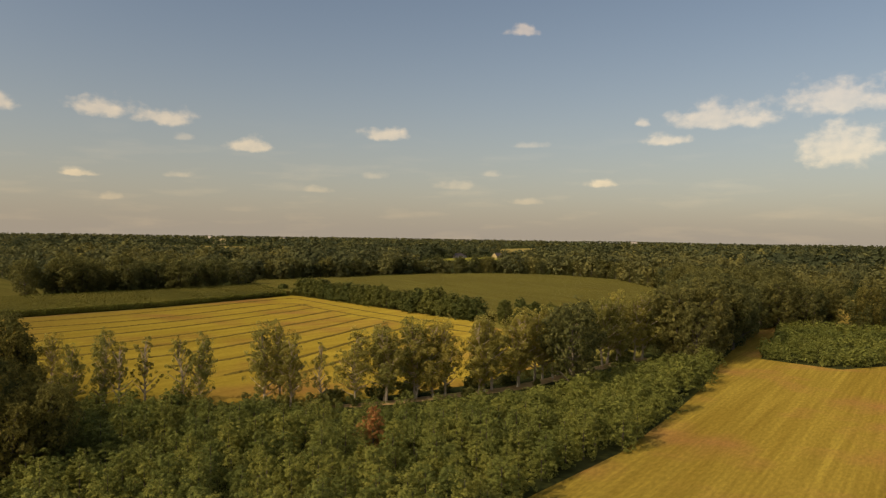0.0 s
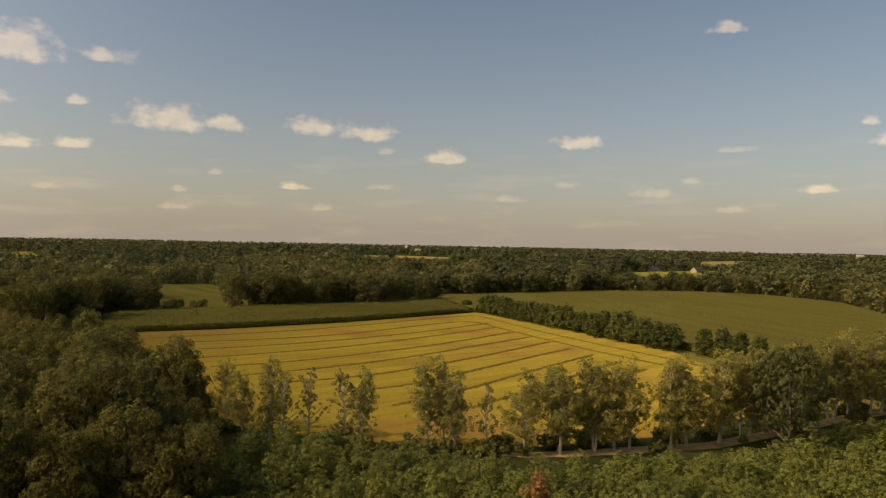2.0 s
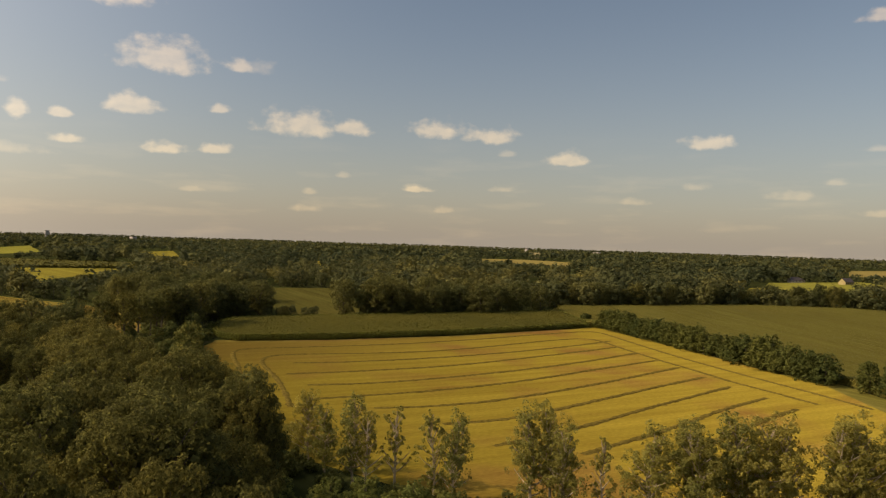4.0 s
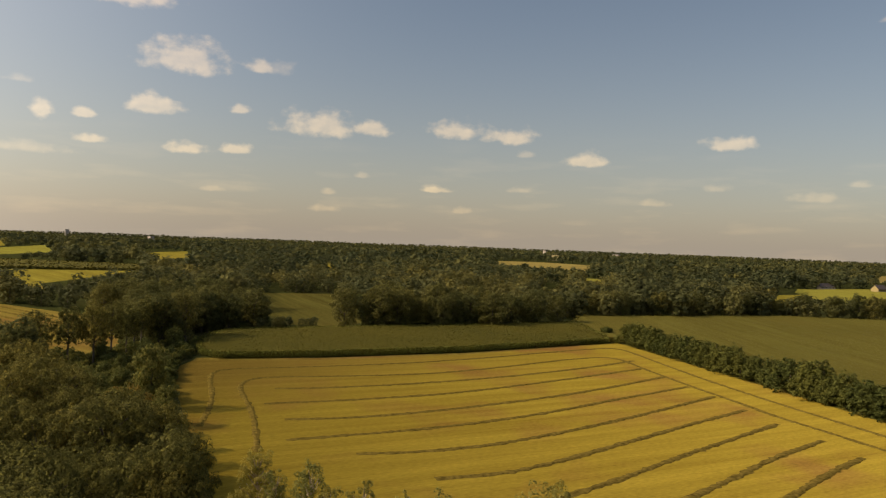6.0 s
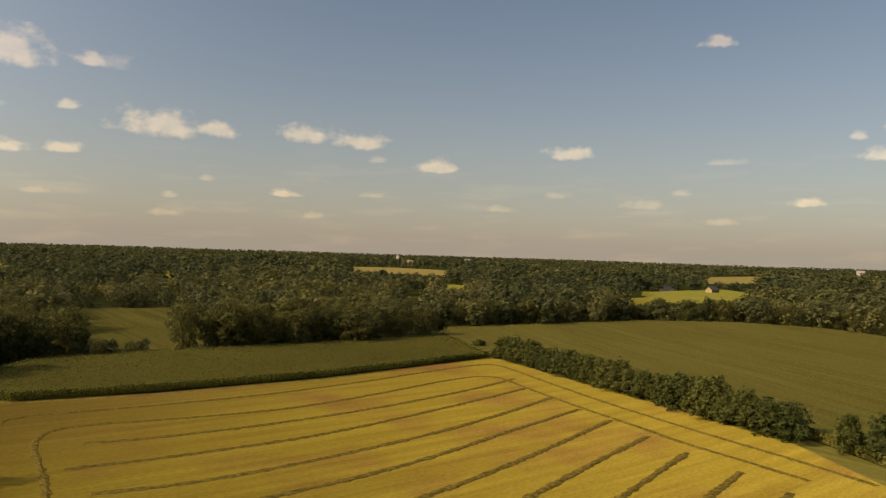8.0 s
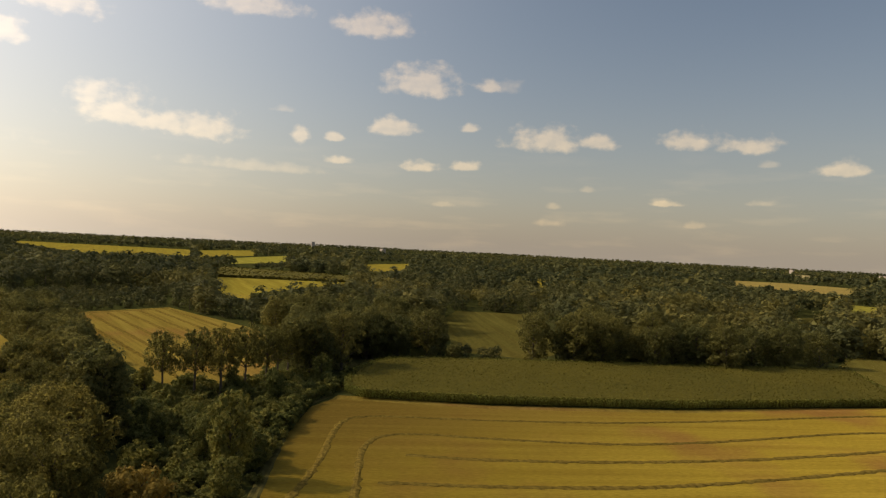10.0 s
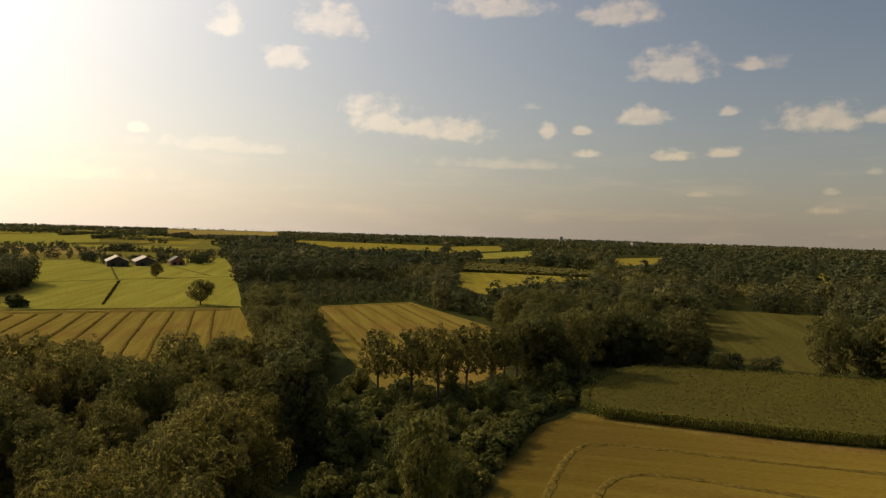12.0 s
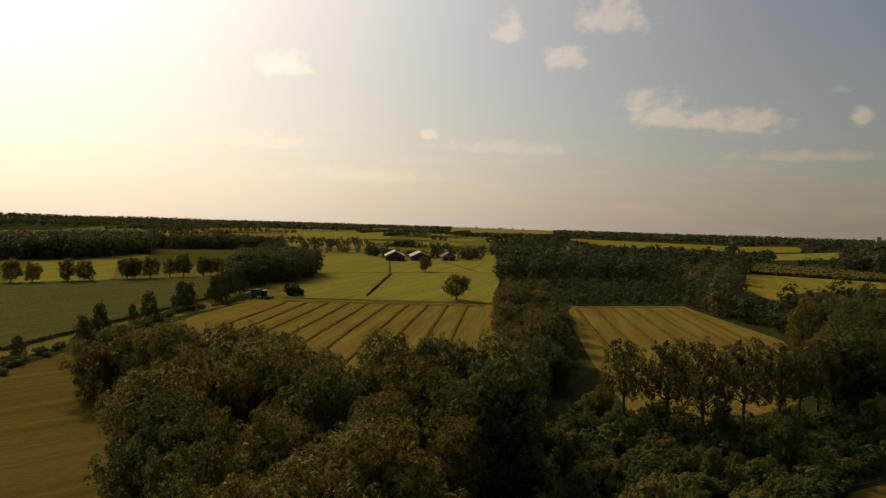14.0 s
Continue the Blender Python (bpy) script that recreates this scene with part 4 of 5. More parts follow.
def stands(p, wide, rng):
    """The stand of the wood to which each tree belongs, by the nearest of scattered middles."""
    lo, hi = p.min(0) - wide, p.max(0) + wide
    gx, gy = np.meshgrid(np.arange(lo[0], hi[0], wide), np.arange(lo[1], hi[1], wide))
    mid = np.stack([gx.ravel(), gy.ravel()], 1) + rng.uniform(-0.5, 0.5, (gx.size, 2)) * wide
    out = np.empty(len(p), int)
    for i in range(0, len(p), 2000):
        out[i:i + 2000] = ((p[i:i + 2000, None] - mid[None]) ** 2).sum(2).argmin(1)
    return out, len(mid)


def ring(r0, r1, step, rng):
    """Jittered points between two distances from the middle of the place, over the bearings that are ever seen."""
    g = np.arange(-r1, r1, step)
    gx, gy = np.meshgrid(g, g)
    p = np.stack([gx.ravel(), gy.ravel()], 1) + rng.uniform(-0.62, 0.62, (gx.size, 2)) * step
    d = np.hypot(p[:, 0], p[:, 1])
    left = np.degrees(np.arctan2(-p[:, 0], p[:, 1]))
    p = p[(d > r0) & (d < r1) & (left > (-62 if r1 < 300 else -42)) & (left < 142)] + (-50, 80)
    p = p[free(p)]
    if r1 > 900:
        # far to the west, woods and open fields change about
        cell, n = stands(p, 260.0, rng)
        p = p[~(inside(WEST_OPEN, p) & (rng.random(n) < 0.5)[cell])]
    return p


def before_field(p):
    """How high trees grow before the far fields: scrub at the edge, then higher."""
    cap = np.full(len(p), 99.0)
    for poly in [F9, F9_CORN, F10] + FAR_FIELDS:
        for k in (1.6, 1.52, 1.44, 1.36, 1.28, 1.21, 1.14, 1.09) if poly in (F9, F9_CORN, F10) else (1.6, 1.52, 1.44):
            sel = inside(poly, (p - MIDDLE) * k + MIDDLE)
            cap[sel] = np.minimum(cap[sel], 29.0 * (1 - 1 / k))
    return cap


def fringe(p):
    """Which trees stand at the near edge of a wood, with open ground before them."""
    way = (np.array(MIDDLE) - p) / np.linalg.norm(np.array(MIDDLE) - p, axis=1, keepdims=True)
    return ~(free(p + way * 11) & free(p + way * 20))


# leaves, size, puffs and their size for trees near and far
NEAR, MID, FAR, REMOTE = (1100, 0.042, 120, 0.058), (300, 0.076, 50, 0.080), (76, 0.145, 18, 0.120), (22, 0.30, 8, 0.16)


def woodland(name, pts, lo, hi, detail, label, rng, stem=True, split=0.0):
    """Trees close together in one mesh, in stands that differ in height and shade; with split, the width of the stands,
    the trees inside the wood have their tops alone."""
    cell, n = stands(pts, split, rng) if split else (np.zeros(len(pts), int), 1)
    tall, tone = (rng.uniform(0.72, 1.15, n), rng.uniform(0.2, 0.85, n)) if split else (np.ones(1), np.full(1, 0.5))
    h = (lo + (hi - lo) * rng.beta(1.6, 1.8, len(pts))) * np.where(rng.random(len(pts)) < 0.06, 1.2, 1.0) * tall[cell]
    h = np.minimum(h, before_field(pts) * rng.uniform(0.8, 1.1, len(pts))) if split else h
    shade = np.clip(tone[cell] + rng.normal(0, 0.2, len(pts)), 0.1, 1.0)
    edge = fringe(pts) if split else np.ones(len(pts), bool)
    done = [grove(pts[sel], h[sel], shade[sel], wood_kinds(rng, *detail, low=low), rng) for sel, low in ((edge, 0.0), (~edge, 0.42)) if sel.any()]
    ob = new(name, quads_mesh(name, np.concatenate([d[0] for d in done]), M_WOODS, np.concatenate([d[1] for d in done])))
    if stem:
        part("stems", quads_mesh(name + "_stems", stems(pts[edge], h[edge], rng), M_BARK), ob)
    return tagged(ob, label, "wood", kind="stuff")


_r = np.random.default_rng(31)
NEAR_WOOD = ring(60, 260, 9.2, _r)
woodland("woodland", ring(260, 480, 9.8, _r), 9.0, 16.0, MID, "dense dark green broadleaf wood beyond the fields", _r, True, 60.0)
woodland("woodland", ring(480, 900, 12.4, _r), 8.5, 16.0, FAR, "distant dark green woodland", _r, False, 90.0)
woodland("woodland", ring(900, 1900, 20.0, _r), 8.0, 15.0, REMOTE, "far wooded country in dull green", _r, False, 170.0)
woodland("woodland", ring(1900, 4700, 52.0, _r), 9.0, 14.0, REMOTE, "far wooded country along the horizon", _r, False, 400.0)


def belt(lines, step, lo, hi, detail, label, rng, loose=2.0):
    pts = np.concatenate([along(l, step, 0.4, rng) for l in lines])
    return woodland("tree_belt", pts + rng.normal(0, loose, pts.shape), lo, hi, detail, label, rng)


# strip of wood between the two western stubble fields
HS = [(-344, 91), (-349, 107), (-244, 111), (-206, 113), (-190, 100), (-237, 99)]
woodland("woodland", scatter([(-352, 92), (-352, 112), (-374, 162), (-466, 178), (-462, 120), (-440, 86)], 4.2, 0.45, _r), 1.5, 4.6, FAR, "clearing of low scrub before a wood", _r, False)
belt([[(-214, 199), (-205, 218)]], 3.2, 3.6, 4.6, NEAR, "low bushes in a gap of a tree belt", _r, 0.8)
woodland("woodland", scatter([(-358, -17), (-378, -16), (-397, -10), (-427, -7), (-464, -19), (-494, -54), (-440, -48)], 6.0, 0.4, _r), 10, 14.5, NEAR, "dense dark grove beside the meadow", _r)
woodland("woodland", scatter([(-456, -206), (-492, -178), (-572, -180), (-690, -235), (-640, -290), (-505, -265)], 7.5, 0.4, _r), 10, 16, MID, "dark wood across the western fields", _r)
woodland("woodland", scatter([(-650, -215), (-693, -229), (-749, -182), (-715, -127), (-690, -140)], 7.5, 0.4, _r), 9, 13, MID, "dark copse between distant fields", _r)
belt([[(-690, -238), (-702, -180), (-704, -132)]], 4.0, 7, 11, MID, "dense belt of trees across the fields", _r, 2.5)
belt([[(-704, -128), (-706, -73), (-720, -28)], [(-740, 10), (-789, 44), (-830, 60)]], 9.0, 7.0, 8.5, MID, "row of rounded roadside trees behind the farm", _r, 0.6)
# the open country to the west: strips of fields, and hedges of uneven height along their ends
_hedges = []
_cols = [-735, -800, -880, -985, -1110, -1260, -1450, -1700, -2050, -2500]
for x1, x0 in zip(_cols, _cols[1:]):
    y = -860.0
    while y < 160:
        deep = _r.uniform(50, 210)
        poly = [(x0, y), (x1, y), (x1, y + deep), (x0, y + deep)]
        if inside(WEST_OPEN, np.array(poly, float)).all() and not any(inside(f, np.array(poly, float).mean(0)[None])[0] for f in FAR_FIELDS + [MEADOW]):
            mat, label = ((M_MEADOW, "bright green meadow strip in open country"), (M_PASTURE, "dull green pasture strip in open country"), (M_FAR_YELLOW, "yellow stubble strip in open country"), (M_FAR_TAN, "pale stubble strip in open country"), (M_BEET_SOIL, "dark green root crop strip in open country"))[_r.integers(5)]
            sheet("field_far", poly, 0.022, mat, label, "field")
            if _r.random() < 0.75:
                _hedges.append([(x1 - 3, y + deep * _r.uniform(0, 0.4)), (x1 - 3 + _r.normal(0, 5), y + deep * _r.uniform(0.6, 1.0))])
            if _r.random() < 0.3:
                _hedges.append([(x0, y), (x1, y)])
        y += deep
belt(_hedges, 3.2, 3.5, 8.0, FAR, "distant hedgerow trees between fields", _r, 1.8)
belt([[(-650, 46), (-690, 56)], [(-640, -20), (-660, 20), (-672, 46)], [(-655, -30), (-690, -40)]], 5.0, 6, 9, MID, "trees round the farmyard", _r, 2)

# ---- trees that can be told apart ----
OAKS = [broad_tree(100 + i, 11000, 0.021, M_OAK, 28, 0.34, 0.09, full=0.6, puffs=210, puff=0.044) for i in range(6)]
WOOD_OAKS = [broad_tree(120 + i, 5200, 0.029, M_WOODSIDE, 20, 0.37, 0.06, puffs=150, puff=0.052) for i in range(6)]
LONE = [broad_tree(140 + i, 5000, 0.032, M_OAK, 20, 0.38, 0.17, puffs=230, puff=0.05) for i in range(4)]
CORNER = [broad_tree(180 + i, 10000, 0.0225, M_OAK, 22, 0.40, 0.04, puffs=200, puff=0.048) for i in range(3)]
OPEN_OAKS = [broad_tree(190 + i, 5000, 0.030, M_OAK, 18, 0.30, 0.36, full=0.5, puffs=150, puff=0.045, under=0.1) for i in range(4)]
YOUNG_OAKS = [broad_tree(160 + i, 4500, 0.036, M_SCRUB, 18, 0.29, 0.1, puffs=220, puff=0.04) for i in range(3)]
ROWS = [row_tree(200 + i, 6200, 0.0225) for i in range(6)]
BARE = [row_tree(230 + i, 2600, 0.022, True) for i in range(3)]
YOUNG = [young_tree(300 + i, 4400, 0.034, M_YOUNG, under=0.0) for i in range(7)]
HEDGES = [young_tree(340 + i, 4200, 0.040, M_HEDGE, 0.36, 34, 0.036) for i in range(5)]
SHRUBS = [shrub_mesh(400 + i, 1200, 0.10, M_SCRUB) for i in range(5)]
BUSH = shrub_mesh(450, 3600, 0.10, M_HEDGE, 22)
DARK_SHRUBS = [shrub_mesh(420 + i, 1500, 0.13, M_HEDGE) for i in range(4)]

rng = np.random.default_rng(51)
for x, y in NEAR_WOOD:
    h = min(rng.uniform(9.0, 15.5), before_field(np.array([(x, y)]))[0] * 1.05)
    plant("woodland_tree", WOOD_OAKS[rng.integers(6)], x, y, h, "dark green broadleaf tree in a wood behind the fields", "tree", "trees of the woods behind the fields", rng.uniform(0.9, 1.2), rng)
for x, y in scatter(HS, 6.4, 0.45, rng):
    plant("strip_tree", WOOD_OAKS[rng.integers(6)], x, y, rng.uniform(6.5, 11.5), "dark green tree in a narrow strip of wood between stubble fields", "tree", "trees of the wood strip", rng.uniform(0.9, 1.15), rng)
for x, y in np.concatenate([along([(-224, 172), (-214, 196)], 9.0, 0.3, rng), along([(-202, 224), (-170, 278), (-154, 308)], 9.0, 0.35, rng)]):
    plant("belt_tree", WOOD_OAKS[rng.integers(6)], x, y, rng.uniform(10.5, 14.5), "broad dark green tree in a belt behind the maize", "tree", "tree belt behind the maize", rng.uniform(0.95, 1.2), rng)
for x, y in scatter(WOOD, 6.3, 0.44, rng):
    near_edge = -62 < x
    h = rng.uniform(8.5, 14.5) * (0.85 if near_edge else 1.0)
    plant("oak_tree", OAKS[rng.integers(6)], x, y, h, "dark green broadleaf tree in a dense wood", "tree", "trees of the wood", rng.uniform(0.78, 1.08), rng)
for x, y in scatter(SCRUB, 3.1, 0.46, rng):
    h = rng.uniform(1.0, 2.6) if rng.random() < 0.8 else rng.uniform(2.6, 4.0)
    plant("shrub", SHRUBS[rng.integers(5)], x, y, h, "low green shrub in an overgrown clearing", "shrub", "shrubs of the clearing", rng.uniform(0.9, 1.4), rng)
for x, y in scatter(SCRUB, 15.0, 0.45, rng):
    plant("clearing_tree", YOUNG_OAKS[rng.integers(3)], x, y, rng.uniform(4.0, 7.0), "slim broadleaf tree standing in an overgrown clearing", "tree", "trees of the clearing", rng.uniform(0.75, 1.0), rng)

plant("clearing_tree", YOUNG_OAKS[1], -137, 114, 11.5, "slim olive-brown tree rising from an overgrown clearing", "tree", "trees of the clearing", 0.72, rng)
for x, y, h in ((-98.5, 94.0, 10.0), (-106.5, 96.0, 8.5), (-89.0, 90.5, 9.0)):
    plant("oak_tree", OAKS[rng.integers(6)], x, y, h, "full broadleaf tree at the edge of the stubble", "tree", "trees of the wood", 0.95, rng)
plant("rusty_tree", broad_tree(170, 6000, 0.032, M_RUST, 18, 0.30, 0.12, puffs=200, puff=0.042), -116, 98, 9.5, "broadleaf tree turning rusty orange beside the clearing", "tree", rng=rng)
# the far side of the broad maize field
for x, y in along([(-168, 342), (-143, 374), (-106, 437), (-55, 470), (-10, 468), (26, 430), (44, 346)], 8.0, 0.35, rng):
    plant("boundary_tree", WOOD_OAKS[rng.integers(6)], x + rng.normal(0, 1.0), y + rng.normal(0, 1.0), rng.uniform(9.5, 13.0), "tall dark tree in a row behind the broad maize field", "tree", "trees behind the broad maize field", rng.uniform(0.9, 1.15), rng)

# the row of tall trees along the sandy lane
def row_plant(x, y, h, kind, spread=1.0):
    plant("row_tree", kind, x, y, h, "tall lopped tree with a bare pale trunk beside a sandy lane", "tree", "trees along the lane", spread, rng)


for x, y, h, thin in ((-76, 91, 9.7, 0), (-72, 90, 8.6, 0), (-66, 89, 10.8, 0), (-63, 88, 9.6, 1), (-61, 91, 10.0, 1), (-55, 91, 10.8, 1), (-53, 92, 10.2, 0), (-45, 96, 11.6, 0), (-43, 97, 12.0, 0), (-41, 96, 10.4, 0), (-37, 98, 9.6, 1)):
    row_plant(x, y, h, BARE[rng.integers(3)] if thin else ROWS[rng.integers(6)], rng.uniform(0.9, 1.1))
for x, y in along([(-33, 100), (-29, 103), (-20, 111), (-12, 118), (-1, 135), (6, 147), (13, 156)], 2.9, 0.48, rng):
    row_plant(x + rng.normal(0, 0.5), y + rng.normal(0, 0.5), rng.uniform(10.3, 11.8) + (x + 33) * 0.05, ROWS[rng.integers(6)], rng.uniform(1.05, 1.35))
for x, y, h in ((20, 161, 13.5), (25, 166, 16), (30, 174, 16.5), (24, 176, 16), (33, 184, 16), (27, 188, 15), (38, 194, 14.5), (31, 200, 15), (42, 204, 13), (20, 170, 15)):
    plant("oak_tree", WOOD_OAKS[rng.integers(6)], x, y, h, "large dark tree, leafy to the ground, at the wood corner", "tree", "trees at the wood corner", 1.1, rng)
for x, y, h in ((-190, 40, 11), (-186, 45, 11.5), (-182, 51, 11), (-187, 36, 9.5), (-178, 56, 12), (-174, 60, 11)):
    plant("oak_tree", CORNER[rng.integers(3)], x, y, h, "dark green broadleaf tree at the tip of a wood", "tree", "trees of the wood", 1.1, rng)

# undergrowth below the western part of the row
for x, y in along([(-78, 89), (-66, 88), (-54, 91), (-44, 95), (-36, 98)], 1.7, 0.4, rng):
    plant("lane_shrub", SHRUBS[rng.integers(5)], x + rng.normal(0, 1.2), y + rng.normal(0, 1.2), rng.uniform(1.2, 3.0), "leafy green shrub below tall lane trees", "shrub", "undergrowth of the lane", rng.uniform(0.9, 1.3), rng)

for side, step in ((-1.0, 4.2), (0.75, 14.0)):
    for x, y in along([(-33, 100), (-29, 103), (-20, 111), (-12, 118), (-1, 135), (6, 147), (13, 156)], step, 0.45, rng):
        plant("lane_shrub", SHRUBS[rng.integers(5)], x + 2.4 * side + rng.normal(0, 0.8), y - 1.8 * side + rng.normal(0, 0.8), rng.uniform(1.2, 3.0 if side < 0 else 2.4), "leafy green shrub below tall lane trees", "shrub", "undergrowth of the lane", rng.uniform(0.9, 1.3), rng)

# plantation of young trees
pts = scatter(PLANTATION, 3.0, 0.36, rng)
LANE_SIDE = along([(-38, 97), (-28, 102), (-19, 110), (-11, 117), (0, 135), (7, 147), (14, 156)], 3.0, 0.0, rng)
near = pts[:, 1] < 92
keep = np.flatnonzero(near)[::-1][:300]
for i in keep:
    x, y = pts[i]
    low = 0.62 if np.hypot(LANE_SIDE[:, 0] - x, LANE_SIDE[:, 1] - y).min() < 15 else 1.0
    plant("young_tree", YOUNG[rng.integers(7)], x, y, low * rng.uniform(3.4, 5.4), "young planted tree with fresh green leaves to the ground", "tree", "trees of the plantation", rng.uniform(1.1, 1.45), rng)
rest = np.delete(pts, keep, 0)
ob = new("young_plantation", quads_mesh("young_plantation", young_grove(rest, 3.4, 5.4, 1000, 0.064, rng, LANE_SIDE), M_YOUNG))
tagged(ob, "dense stand of young planted trees", "plantation", kind="stuff")
plant("withered_tree", young_tree(390, 2000, 0.042, M_RED), -23.0, 77.5, 6.0, "withered young tree with rust-red leaves", "tree", rng=rng)
bed = scatter(BED, 2.9, 0.4, rng)
tagged(new("planted_bed", quads_mesh("planted_bed", young_grove(bed, 2.4, 3.8, 260, 0.13, rng), M_YOUNG)),
       "separate bed of low young trees by the stubble", "plantation", kind="stuff")

# hedge of dense trees along the stubble field
for x, y in along([(-115, 273), (-86, 250), (-59, 229), (-32, 208)], 3.5, 0.25, rng):
    plant("hedge_tree", HEDGES[rng.integers(5)], x + 2, y + 2, rng.uniform(6.2, 8.3), "dense dark green tree in a boundary hedge", "tree", "trees of the hedge", rng.uniform(1.2, 1.6), rng)
plant("hedge_tree", HEDGES[0], -46, 222, 9.4, "round dark green tree rising from a hedge", "tree", "trees of the hedge", 1.5, rng)
for x, y, h in ((-21.5, 206, 7.4), (-17, 204.5, 7.8), (-12.5, 202, 7.5), (-8, 199, 7.0)):
    plant("hedge_tree", HEDGES[rng.integers(5)], x, y, h, "dense dark green tree at the end of a hedge", "tree", "trees of the hedge", 1.2, rng)
plant("round_bush", BUSH, -126.5, 287, 4.2, "small dark round bush between two maize fields", "bush", rng=rng)

# single trees at the edges of the fields
for x, y, h in ((62, 231, 13), (71, 228, 12), (79, 217, 12.5)):
    plant("field_tree", LONE[rng.integers(4)], x, y, h, "slender dark tree standing alone by a stubble field", "tree", "trees by the far stubble", 0.75, rng)
for x, y, h in ((-194, 118, 10), (-191.5, 124, 10.5), (-187, 128, 11.5), (-191.5, 134.7, 11), (-195.7, 141, 10.5), (-199, 145, 10), (-202.6, 149, 10.5), (-207, 153, 10), (-212, 157, 10.5)):
    plant("field_tree", OPEN_OAKS[rng.integers(4)], x, y, h * 1.2, "open-crowned tree with a bare trunk before the stubble", "tree", "trees before the western stubble", 0.82, rng)
plant("lone_tree", LONE[1], -356, 74, 9.6, "round-crowned tree standing alone in a green meadow", "tree", "meadow trees", 1.25, rng)
plant("lone_tree", LONE[2], -504, 38, 8.6, "small round tree alone in a green meadow", "tree", "meadow trees", 1.1, rng)
plant("round_bush", BUSH, -346, 12, 4.8, "dense round dark bush at the meadow corner", "bush", spread=1.4, rng=rng)
for x, y in ((-340, -102), (-344, -96), (-353, -87), (-358, -83), (-373, -73), (-376, -71), (-383, -68), (-395, -65), (-400, -61), (-408, -55), (-412, -53), (-418, -52), (-427, -47)):
    plant("field_tree", LONE[rng.integers(4)], x, y, rng.uniform(8.5, 11.0), "dark broadleaf tree in a line behind a field", "tree", "tree line behind the field", rng.uniform(0.85, 1.05), rng)
for x, y, h in ((-212, 3, 4), (-235, 1, 5), (-243, 0, 6.5), (-262, -3, 4.5), (-272, -4, 6.5), (-292, -5, 7.5), (-297, -5, 7), (-316, -5, 8), (-322, -6, 8.5), (-332, -8, 8), (-342, -8, 8.5)):
    plant("ditch_tree", HEDGES[rng.integers(5)], x, y, h * 1.2, "dark bushy tree growing on a ditch bank", "tree", "trees along the ditch", 0.95, rng)
for x, y in along([(-198, 7), (-222, 4), (-246, 2), (-280, -1), (-316, 0), (-336, 2)], 1.9, 0.3, rng):
    plant("ditch_shrub", SHRUBS[rng.integers(5)], x + rng.normal(0, 1.5), y + rng.normal(0, 1.5), rng.uniform(1.0, 2.0), "grey-green shrub along an overgrown ditch", "shrub", "shrubs along the ditch", 1.5, rng)
for x, y in along([(-354, 39), (-471, 24)], 4.6, 0.4, rng):
    plant("meadow_bush", DARK_SHRUBS[rng.integers(4)], x, y, rng.uniform(0.5, 1.1), "low dark bush along a meadow ditch", "shrub", "bushes along the meadow ditch", 1.3, rng)
for x, y in along([(-136, 118), (-156, 131), (-174, 144), (-182, 152), (-198, 168)], 2.6, 0.3, rng):
    plant("bank_shrub", DARK_SHRUBS[rng.integers(4)], x - 2.0, y - 1.0, rng.uniform(1.6, 3.4), "dark shrub on the ditch bank beside stubble", "shrub", "shrubs on the ditch bank", 1.2, rng)


# ---- ditches ----
def ditch(line, width, label):
    p = along(line, 2.0, 0.0)
    d = np.gradient(p, axis=0)
    d /= np.linalg.norm(d, axis=1, keepdims=True)
    s = np.stack([-d[:, 1], d[:, 0]], 1)
    prof = [(-0.5, 0.04), (-0.3, 0.16), (0.0, 0.07), (0.3, 0.16), (0.5, 0.04)]
    v = np.stack([np.column_stack([p + s * a * width + RNG.normal(0, 0.08, p.shape), np.full(len(p), z)]) for a, z in prof], 1).reshape(-1, 3)
    k = len(prof)
    f = [(i * k + j, (i + 1) * k + j, (i + 1) * k + j + 1, i * k + j + 1) for i in range(len(p) - 1) for j in range(k - 1)]
    return tagged(new("ditch", faces_mesh("ditch", v, f, M_DITCH)), label, "ditch", kind="structure")


ditch([(-112, 106), (-124, 112), (-155, 129), (-173, 141), (-179, 149)], 1.6, "dark overgrown ditch beside the stubble")
ditch([(-354, 39), (-420, 31), (-471, 24)], 0.9, "narrow overgrown ditch across a meadow")
ditch([(-440, -30), (-455, -18), (-483, 21), (-518, 80)], 1.6, "narrow ditch between meadows")
ditch([(-483, 21), (-618, -8), (-690, -22)], 1.3, "narrow ditch between meadows")
ditch([(-520, 68), (-630, 30)], 1.3, "narrow ditch between meadows")
ditch([(-336, 12), (-349, 89)], 1.2, "grassy ditch between stubble and meadow")


# ---- farm buildings ----
def box(bm, x0, x1, y0, y1, z0, z1):
    vs = [bm.verts.new((x, y, z)) for z in (z0, z1) for x, y in ((x0, y0), (x1, y0), (x1, y1), (x0, y1))]
    for f in ((3, 2, 1, 0), (4, 5, 6, 7), (0, 1, 5, 4), (1, 2, 6, 5), (2, 3, 7, 6), (3, 0, 4, 7)):
        bm.faces.new([vs[i] for i in f])


def mesh_of(name, bm, mat):
    bmesh.ops.recalc_face_normals(bm, faces=bm.faces[:])
    me = bpy.data.meshes.new(name)
    bm.to_mesh(me)
    bm.free()
    me.materials.append(mat)
    return me


